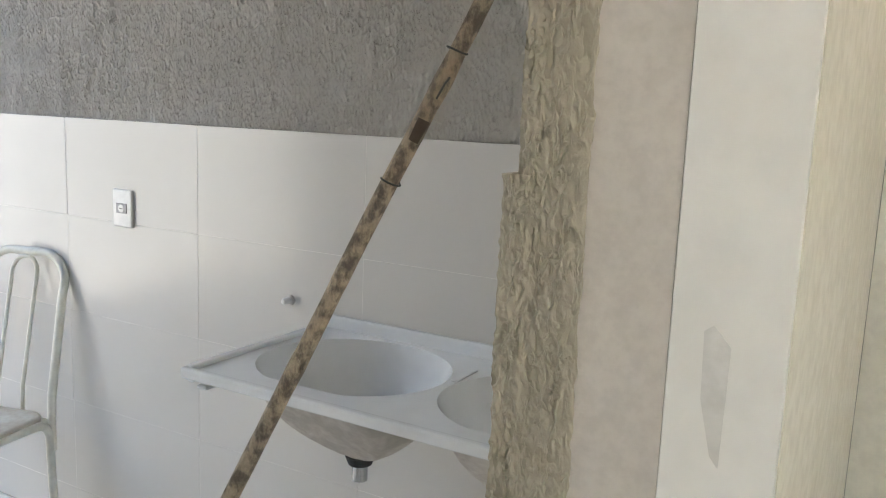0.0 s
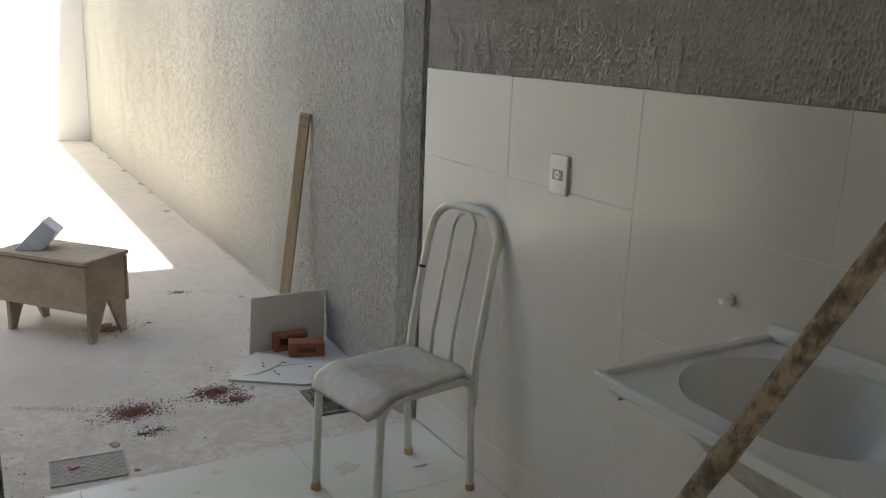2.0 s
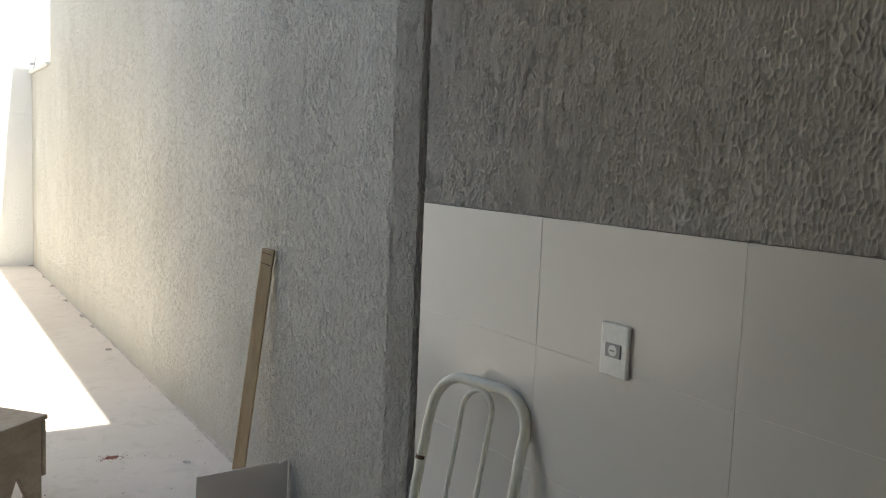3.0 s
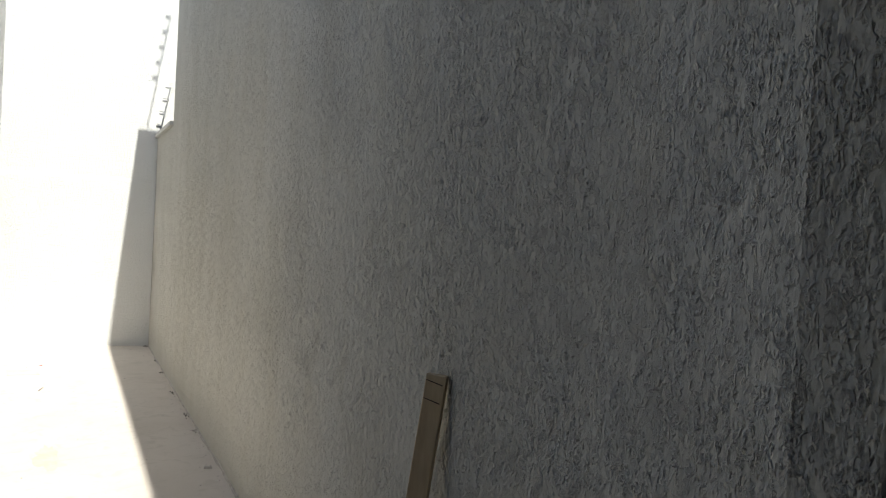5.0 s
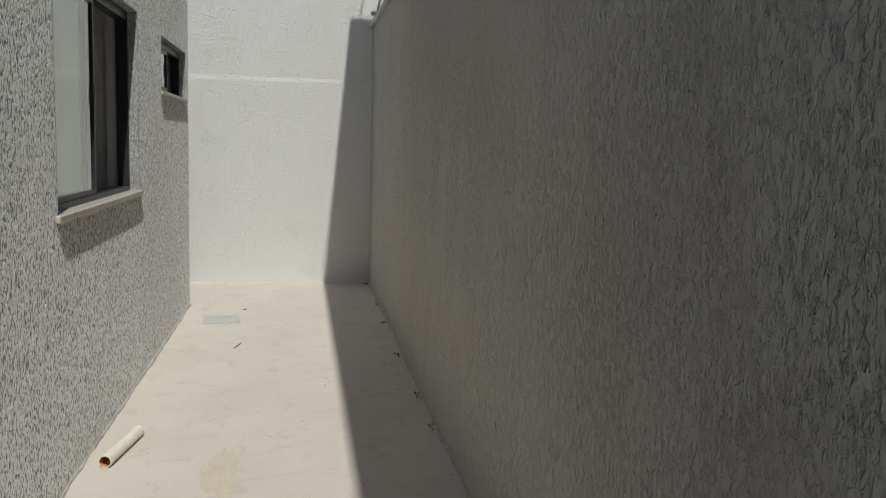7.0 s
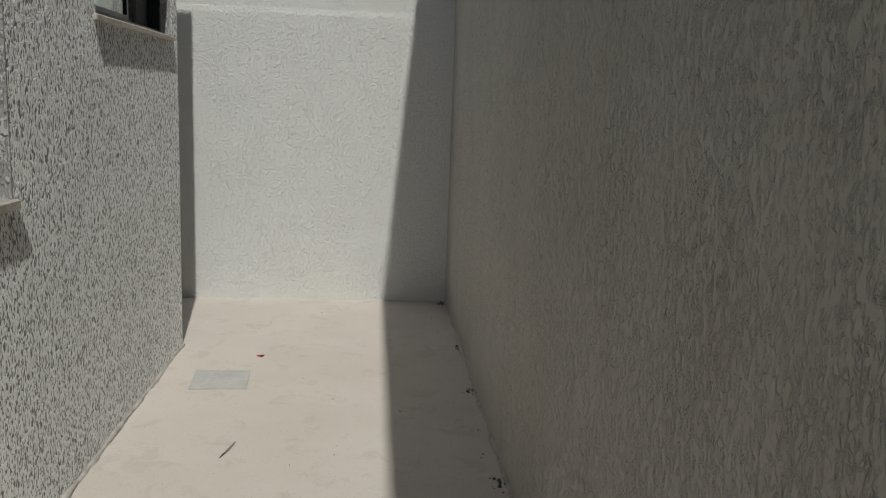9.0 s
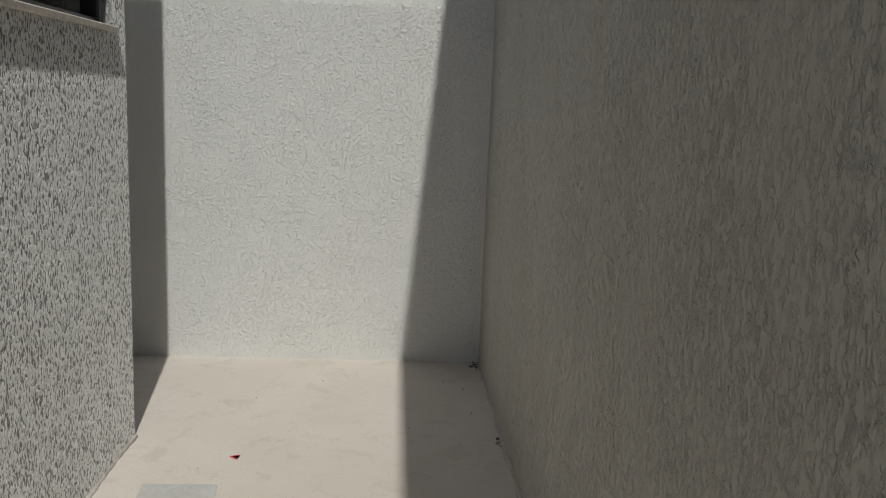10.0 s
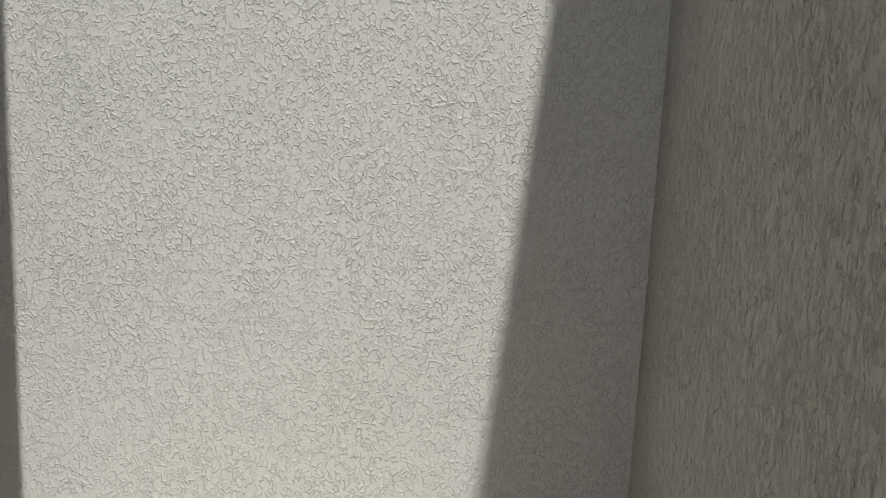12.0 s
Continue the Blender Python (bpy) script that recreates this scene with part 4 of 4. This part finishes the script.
def box_on_bench():
    m = bench_m @ pose(0.40, 0.10, 0.4325, 0, 0, 155) @ Matrix.Scale(1.15, 4)
    b = thing("plastic_box", m, "small pale blue-white plastic box tipped on the bench", "box")
    outline = [(-0.085, 0.0), (0.03, 0.0), (0.105, 0.085), (0.045, 0.135)]
    bm = bmesh.new()
    p, q = [[bm.verts.new((x, y, z)) for x, z in outline] for y in (-0.05, 0.05)]
    bm.faces.new(p), bm.faces.new(q[::-1])
    for i in range(4):
        j = (i + 1) % 4
        bm.faces.new((p[i], p[j], q[j], q[i]))
    bmesh.ops.bevel(bm, geom=bm.edges[:], offset=0.003, segments=1, affect="EDGES")
    part("body", bm, BOX_BLUE, b)
    part("edge_trim", tube([(0.046, -0.051, 0.1365), (0.046, 0.051, 0.1365)], 0.002, 6), GREY_PLASTIC, b)
    for i in range(3):
        part("slot", brick_mesh((-0.055 + 0.022 * i, -0.0515, 0.012), (-0.043 + 0.022 * i, -0.0495, 0.020 + 0.008 * i), 0), GREY_PLASTIC, b)


BOX_BLUE = plain("pale_blue_plastic", (0.70, 0.74, 0.80), 0.35, (0.64, 0.68, 0.75), 14)
box_on_bench()


# ---- yard: plank, loose tiles, bricks ----
def plank():
    foot, top = Vector((-0.170, 1.395, YZ)), Vector((-0.036, 1.377, 1.125))
    up = (top - foot).normalized()
    side = Vector((0.80, -0.60, 0))
    side = (side - up * side.dot(up)).normalized()
    face = up.cross(side)
    m = Matrix(((side.x, face.x, up.x, foot.x), (side.y, face.y, up.y, foot.y), (side.z, face.z, up.z, foot.z), (0, 0, 0, 1)))
    p = thing("wooden_plank", m, "rough sawn pine plank leaning on the textured wall", "plank")
    L = (top - foot).length
    part("board", brick_mesh((-0.027, -0.015, 0.004), (0.027, 0.015, L), 0.003, segments=2), BARE_WOOD, p)
    for z, a in ((0.015, 0.2), (0.062, 0.0)):
        for sgn in (1, -1):
            bm = prism([(-0.024, L - z), (0.02, L - z - 0.008), (0.02, L - z - 0.011), (-0.024, L - z - 0.002)], -0.0006, 0.0006)
            s = part("saw_cut", bm, DARK_CUT, p)
            s.matrix_basis = Matrix(((1, 0, 0, 0), (0, 0, -1, sgn * 0.0152), (0, 1, 0, 0), (0, 0, 0, 1)))


plank()


def standing_tile():
    # a cut tile on edge, held by the bricks in front of it and the plank behind
    a, b = Vector((-0.452, 1.050, YZ)), Vector((-0.052, 1.125, YZ))
    along = (b - a).normalized()
    up = Vector((0.02, 0.06, 1)).normalized()
    up = (up - along * up.dot(along)).normalized()
    out = along.cross(up)
    m = Matrix(((along.x, out.x, up.x, a.x), (along.y, out.y, up.y, a.y), (along.z, out.z, up.z, a.z), (0, 0, 0, 1)))
    t = thing("standing_tile", m, "grey dusty cut ceramic tile stood on edge", "tile")
    bm = bmesh.new()
    L = (b - a).length + 0.02
    outline = [(0, 0), (L, 0), (L + 0.015, 0.262), (L - 0.03, 0.255), (L - 0.035, 0.266), (0.018, 0.284)]
    p, q = [[bm.verts.new((x, y, z)) for x, z in outline] for y in (-0.005, 0.005)]
    bm.faces.new(p), bm.faces.new(q[::-1])
    for i in range(len(p)):
        j = (i + 1) % len(p)
        bm.faces.new((p[i], p[j], q[j], q[i]))
    part("slab", bm, LOOSE_TILE, t)


standing_tile()


def clay_brick(m, label, hollow_side):
    b = thing("brick", m, label, "brick", "loose bricks")
    w, d, h = (0.175, 0.085, 0.074) if hollow_side else (0.175, 0.055, 0.088)
    part("body", brick_mesh((-w / 2, -d / 2, 0), (w / 2, d / 2, h), 0.005, segments=2), BRICK, b)
    # frog and hollow aren't sunk: dark blocks on the face paint their shade
    if hollow_side:
        part("frog", brick_mesh((-0.05, -d / 2 - 0.0012, 0.02), (0.05, -d / 2 + 0.004, 0.054), 0.004), SHADED_CLAY, b, "dark block painted as the shaded sunk oval")
    else:
        part("hollow", brick_mesh((-0.065, -d / 2 - 0.0012, 0.030), (0.07, -d / 2 + 0.004, 0.072), 0.006), DARK_CUT, b, "dark block painted as the shade in the hollow")


clay_brick(pose(-0.197, 0.940, YZ, 0, 0, -16), "red clay brick with an oval recess on the concrete", True)
clay_brick(pose(-0.245, 1.046, YZ, 0, 0, -2), "red brick with its open hollow painted dark", False)


def broken_tile():
    t = thing("broken_tile", pose(-0.392, 0.782, YZ + 0.006, 1.0, -0.8, 0), "broken white floor tile lying on rubble", "tile")
    outline = [(-0.25, -0.022), (-0.15, -0.085), (0.04, -0.215), (0.085, -0.222), (0.10, -0.165), (0.245, -0.05), (0.03, 0.17), (-0.035, 0.253), (-0.075, 0.19), (-0.12, 0.16)]
    part("slab", prism(outline, 0, 0.009), FLOOR_TILE, t)
    random.seed(5)
    for i in range(9):
        bm = bmesh.new()
        chunk(bm, Vector((random.uniform(-0.13, 0.15), random.uniform(-0.08, 0.10), 0.010)), random.uniform(0.004, 0.011), 0.4)
        part("crumb", bm, CHIP, t)
    for line in ([(-0.17, -0.02), (-0.09, -0.012), (-0.02, 0.018), (0.05, 0.02), (0.16, 0.0)], [(-0.13, -0.035), (-0.05, -0.006), (0.02, 0.038)], [(-0.02, 0.018), (0.03, 0.05), (0.07, 0.055)]):
        edge = [(x, y) for x, y in line] + [(x, y + 0.0045) for x, y in reversed(line)]
        part("crack", prism(edge, 0.0088, 0.0100), IRON_DUSTY, t, "dark crack across the glaze")


broken_tile()


# ---- yard: floor drain and inspection covers ----
def floor_drain():
    d = thing("floor_drain", pose(-0.257, 0.372, YZ, 0, 0, -2), "dark iron floor drain grate set in concrete", "drain grate")
    h = 0.136
    # the ground isn't cut; a black sheet paints the shade under the grate
    part("pit", brick_mesh((-h, -h, 0.0005), (h, h, 0.0015)), RUBBER_AND_SHADE_BLACK, d, "black sheet painted as the shade in the pit")
    for a, b in (((-h, -h), (h, -h + 0.016)), ((-h, h - 0.016), (h, h)), ((-h, -h + 0.0165), (-h + 0.016, h - 0.0165)), ((h - 0.016, -h + 0.0165), (h, h - 0.0165))):
        part("frame_bar", brick_mesh((*a, 0.0016), (*b, 0.0085), 0.0015), IRON, d)
    # four fans of slanting bars, and a small boss in the middle
    for q in range(4):
        for k in range(1, 6):
            e = 0.02 * k
            p0, p1 = Vector((0.016 + e * 0.3, 0.012 + e, 0.005)), Vector((0.118, 0.004 + e * 1.1, 0.005))
            rot = Matrix.Rotation(math.pi / 2 * q, 3, "Z")
            p0, p1 = rot @ p0, rot @ p1
            way = (p1 - p0).normalized()
            n = Vector((-way.y, way.x, 0)) * 0.0056
            part("grate_bar", prism([(p0 - n).to_2d(), (p1 - n).to_2d(), (p1 + n).to_2d(), (p0 + n).to_2d()], 0.0016, 0.0075), IRON, d)
    part("boss", tube([(0, 0, 0.0016), (0, 0, 0.009)], 0.018, 16), IRON, d)


floor_drain()


def lattice_cover():
    c = thing("inspection_cover", pose(-1.314, 0.182, YZ, 0, 0, -4), "dusty concrete cover with a diamond lattice", "drain cover")
    w, d = 0.128, 0.098
    part("plate", brick_mesh((-w, -d, 0.0006), (w, d, 0.004), 0.001), DUSTY, c)
    for a, b in (((-w, -d), (w, -d + 0.008)), ((-w, d - 0.008), (w, d)), ((-w, -d + 0.0085), (-w + 0.008, d - 0.0085)), ((w - 0.008, -d + 0.0085), (w, d - 0.0085))):
        part("edge_bar", brick_mesh((*a, 0.0042), (*b, 0.0065), 0.001), DUSTY, c)
    for s in (1, -1):
        for k in range(-5, 6):
            x0 = k * 0.036
            ends = []
            for y in (-d + 0.01, d - 0.01):
                ends.append([x0 + s * y * 1.15, y])
            (xa, ya), (xb, yb) = ends
            lim = w - 0.01
            if max(xa, xb) < -lim or min(xa, xb) > lim:
                continue
            def cut(xa, ya, xb, yb):
                f = (max(-lim, min(lim, xa)) - xa) / (xb - xa)
                return xa + (xb - xa) * f, ya + (yb - ya) * f
            pa, pb = Vector(cut(xa, ya, xb, yb)), Vector(cut(xb, yb, xa, ya))
            if (pb - pa).length < 0.02:
                continue
            n = Vector((-(pb - pa).y, (pb - pa).x)).normalized() * 0.0011
            part("lattice_bar", prism([pa - n, pb - n, pb + n, pa + n], 0.004, 0.0046 + 0.0002 * s), IRON_DUSTY, c)


lattice_cover()
cover = mesh_object("drain_cover", prism([(-1.401, 8.309), (-1.381, 8.025), (-1.108, 8.034), (-1.129, 8.308)], YZ + 0.0005, YZ + 0.004), CEMENT)
tagged(cover, "grey cement drain cover flush with the yard floor", "drain cover")


# ---- yard: pipe, dust heaps, stains, litter ----
def pvc_pipe():
    a, b, r = Vector((-1.465, 5.205, YZ + 0.0265)), Vector((-1.400, 5.585, YZ + 0.0265)), 0.0265
    p = thing("pvc_pipe", pose(*a), "short white plastic pipe offcut on the concrete", "pipe")
    bm = tube([(0, 0, 0), b - a], r, 24, cap=False)
    part("wall", bm, PVC, p, smooth=True)
    part("bore", tube([Vector((0, 0, 0)), b - a], r - 0.003, 24, cap=False), PVC_INSIDE, p, "orange-brown inside", smooth=True)
    way = (b - a).normalized()
    s = way.orthogonal().normalized()
    t = way.cross(s)
    for end in (Vector((0, 0, 0)), b - a):
        bm = bmesh.new()
        o, i = [[bm.verts.new(end + (s * math.cos(q) + t * math.sin(q)) * rr) for q in np.linspace(0, 2 * math.pi, 24, endpoint=False)] for rr in (r, r - 0.003)]
        for k in range(24):
            bm.faces.new((o[k], o[(k + 1) % 24], i[(k + 1) % 24], i[k]))
        part("cut_end", bm, PVC, p)
    part("plug_dirt", tube([way * 0.07, way * 0.075], r - 0.0032, 20), PVC_INSIDE, p)


pvc_pipe()

for i, (x, y, rx, ry, h, turn) in enumerate([(-1.075, 0.605, 0.095, 0.055, 0.014, -10), (-0.735, 0.665, 0.075, 0.06, 0.016, 20), (-1.085, 0.385, 0.035, 0.018, 0.006, 0), (-1.025, 0.40, 0.028, 0.016, 0.006, 30), (-0.533, 2.225, 0.05, 0.028, 0.006, 10), (-1.02, 1.72, 0.10, 0.09, 0.008, 0), (-0.66, 0.55, 0.035, 0.045, 0.005, 50), (-0.80, 1.72, 0.03, 0.02, 0.003, 0)]):
    heap = mesh_object("dust_mound", mound(rx * 0.72, ry * 0.72, h, i * 3.7), SOIL, smooth=True)
    heap.matrix_basis = pose(x, y, YZ, 0, 0, turn)
    tagged(heap, "small heap of red brick dust on concrete", "dust heap", "brick dust heaps")

random.seed(11)
bm = bmesh.new()
for cx, cy, s, n in ((-1.08, 0.6, 0.085, 1900), (-0.735, 0.655, 0.075, 1600), (-0.67, 0.55, 0.05, 600), (-1.05, 0.39, 0.05, 260), (-1.0, 1.7, 0.11, 600), (-0.53, 2.22, 0.05, 160)):
    for k in range(n):
        chunk(bm, Vector((random.gauss(cx, s * 0.8), random.gauss(cy, s * 0.55), YZ)), random.choice((0.0012, 0.0016, 0.0022, 0.003, 0.0045)), 0.6)
for k in range(420):                      # a thin trail swept from the largest heap
    f = random.random()
    chunk(bm, Vector((-1.12 - 0.42 * f + random.gauss(0, 0.02), 0.64 + 0.22 * f + random.gauss(0, 0.012), YZ)), random.uniform(0.001, 0.003), 0.5)
tagged(mesh_object("brick_crumbs", bm, SOIL), "scattered red brick crumbs on the concrete", "brick crumbs", kind="stuff")

bm, pale = bmesh.new(), bmesh.new()
for k in range(900):
    x, y = random.uniform(-1.75, -0.1), random.uniform(0.02, 1.0) ** 1.4 * 2.2 + 0.03
    if random.random() < 0.45:
        x, y = random.gauss(-1.62, 0.16), abs(random.gauss(0.0, 0.3)) + 0.03
    if -0.40 < x < -0.1 and 0.22 < y < 0.52:
        continue
    chunk(bm if random.random() < 0.6 else pale, Vector((x, y, YZ)), random.choice((0.0008, 0.0012, 0.0015, 0.002, 0.0045)) * random.uniform(0.7, 1.3), 0.5)
for k in range(46):
    chunk(bm if k % 3 else pale, Vector((random.gauss(-0.57, 0.08), random.gauss(0.93, 0.07), YZ)), random.choice((0.0015, 0.002, 0.003, 0.006)), 0.5)
for k in range(240):                      # crumbs along the foot of the walls and in the passage
    y = random.uniform(1.2, 9.8)
    x = -abs(random.gauss(0.0, 0.05)) - 0.03 if random.random() < 0.6 else random.uniform(-1.4, -0.1)
    chunk(bm if random.random() < 0.75 else pale, Vector((x, y, YZ)), random.uniform(0.001, 0.006), 0.5)
for y in (9.83, 8.75, 8.01, 6.1, 5.6, 9.80, 7.0):
    for k in range(9):
        chunk(bm, Vector((-0.032 + random.gauss(0, 0.010), y + random.gauss(0, 0.03), YZ)), random.uniform(0.003, 0.010), 0.9)
tagged(mesh_object("building_rubble", bm, CHIP), "dark grit and mortar crumbs over the concrete", "rubble", kind="stuff")
tagged(mesh_object("tile_chips", pale, PALE_CHIP), "pale tile chips strewn over the concrete", "tile chips", kind="stuff")

for x, y, s, turn in ((-0.214, 2.0, 0.03, 20), (-0.079, 4.658, 0.05, 10), (-1.20, 0.33, 0.028, 0), (-1.16, 0.10, 0.016, 20)):
    bm = bmesh.new()
    random.seed(int(y * 100))
    chunk(bm, Vector((0, 0, 0)), s, 0.35)
    f = mesh_object("mortar_flake", bm, MORTAR)
    f.matrix_basis = pose(x, y, YZ, 0, 0, turn)
    tagged(f, "flat broken flake of pale mortar on concrete", "mortar flake", "mortar flakes")


def red_clip(x, y, turn, s=1.0):
    c = mesh_object("tile_clip", prism([(0, 0), (0.036 * s, 0), (0.036 * s, 0.009 * s), (0.010 * s, 0.009 * s), (0.010 * s, 0.026 * s), (0, 0.026 * s)], YZ + 0.007, YZ + 0.010), RED_PLASTIC)
    c.matrix_basis = pose(x, y, 0, 0, 0, turn)
    tagged(c, "small red plastic tile levelling clip on the ground", "tile clip", "red tile clips")


red_clip(-1.375, 0.185, 15)
bm = prism([(0, 0), (0.036, 0), (0.036, 0.008), (0, 0.008)], YZ + 0.0005, YZ + 0.004)
bit = mesh_object("tile_clip", bm, RED_PLASTIC)
bit.matrix_basis = pose(-1.62, 0.42, 0, 0, 0, 30)
tagged(bit, "broken red plastic clip on the ground", "tile clip", "red tile clips")
bit = mesh_object("tile_clip", prism([(0, 0), (0.042, 0.010), (0.042, 0.016), (0.006, 0.005), (0.036, -0.022), (0.032, -0.026)], YZ + 0.0005, YZ + 0.003), RED_PLASTIC)
bit.matrix_basis = pose(-1.135, 8.565, 0, 0, 0, 0)
tagged(bit, "thin bent red plastic strip on the concrete", "tile clip", "red tile clips")

twig = mesh_object("twig", tube([(-1.062, 7.391, YZ + 0.004), (-1.075, 7.32, YZ + 0.006), (-1.097, 7.244, YZ + 0.003)], [0.003, 0.0045, 0.002], 8), CHIP)
tagged(twig, "short grey dry twig lying on the concrete", "twig")

stain = mesh_object("sand_patch", mound(0.075, 0.30, 0.0022, 14.2), SAND, smooth=True)
stain.matrix_basis = pose(-0.98, 5.12, YZ, 0, 0, 3)
tagged(stain, "thin patch of tan sand spread on the concrete", "sand patch")
splash = mesh_object("plaster_splash", mound(0.055, 0.05, 0.0012, 31.0), PATCH, smooth=True)
splash.matrix_basis = pose(-0.497, -0.262, 0.0, 0, 0, 20)
tagged(splash, "dried beige plaster splash on the floor tile", "plaster splash")
for i, (x, y, r) in enumerate([(-1.205, -0.02 - 0.06, 0.022), (-1.27, -0.25, 0.016), (-0.93, -0.09, 0.02), (-1.02, -0.2, 0.014)]):
    s = mesh_object("plaster_splash", mound(r, r * 0.8, 0.0006, 50 + i * 2.3), PATCH, smooth=True)
    s.matrix_basis = pose(x, y, 0.0)
    tagged(s, "faint dried plaster drip on the floor tile", "plaster splash", "dried drips")
bm = bmesh.new()
random.seed(3)
for k in range(5):
    chunk(bm, Vector((random.gauss(0, 0.006), random.gauss(0, 0.006), 0)), 0.007, 0.9)
clod = mesh_object("dirt_clod", bm, RUBBER_AND_SHADE_BLACK)
clod.matrix_basis = pose(-1.161, -0.34, 0.0)
tagged(clod, "small black clod of dirt on floor tile", "dirt clod")
chip = mesh_object("paper_scrap", prism([(0, 0), (0.035, 0.004), (0.05, 0.016), (0.03, 0.012), (0.002, 0.008)], 0.0005, 0.003), PALE_CHIP)
chip.matrix_basis = pose(-0.27, -0.36, 0, 0, 0, -20)
tagged(chip, "white paper scrap on floor under the chair", "scrap")


# ---- tiles, piece by piece ----
def tile_mesh(w, h, t, material, bevel=0.0012):
    bm = brick_mesh((0, 0, 0), (w, h, t), bevel)
    me = bpy.data.meshes.new("tile")
    bmesh.ops.recalc_face_normals(bm, faces=bm.faces[:])
    bm.to_mesh(me)
    bm.free()
    me.materials.append(material)
    return me


wall_panel = bpy.data.objects["wall_laundry"]
shapes = {}
GAP = 0.0013
ycuts = [-0.004, -0.568, -1.168, -1.768, -2.368, -2.698]
zcuts = [0.0, 0.14, 0.46, 0.78, 1.10, 1.42]
for ya, yb in zip(ycuts, ycuts[1:]):
    for za, zb in zip(zcuts, zcuts[1:]):
        key = (round(ya - yb, 3), round(zb - za, 3))
        if key not in shapes:
            shapes[key] = tile_mesh(key[0] - GAP, key[1] - GAP, 0.0125, WALL_TILE, 0.0008)
        t = new("tile", shapes[key])
        t.parent = wall_panel
        # width along -y, height along z, face towards -x
        t.matrix_basis = Matrix(((0, 0, -1, TILE_X + 0.0125), (-1, 0, 0, ya - GAP / 2), (0, 1, 0, za + GAP / 2), (0, 0, 0, 1)))
        t.location.x += random.uniform(-0.0004, 0.0004)
tagged(mesh_object("trim_tile_joint", brick_mesh((TILE_X + 0.0007, -2.697, 0.001), (-0.0632, -0.006, TILE_TOP - 0.003)), GROUT), kind="structure")

floor_slab = bpy.data.objects["floor_laundry"]
xcuts = [TILE_X - 0.001, -0.622, -1.366, -2.11, -2.854, -3.39]
fcuts = [-0.012, -0.497, -1.241, -1.985, -2.70, -3.47, -4.21, -4.95, -5.69]
shapes = {}
for xa, xb in zip(xcuts, xcuts[1:]):
    for ya, yb in zip(fcuts, fcuts[1:]):
        key = (round(xa - xb, 3), round(ya - yb, 3))
        if key not in shapes:
            shapes[key] = tile_mesh(key[0] - GAP, key[1] - GAP, 0.011, FLOOR_TILE, 0.0008)
        t = new("tile", shapes[key])
        t.parent = floor_slab
        t.matrix_basis = Matrix.Translation((xb + GAP / 2, yb + GAP / 2, -0.011 + random.uniform(-0.0003, 0.0)))
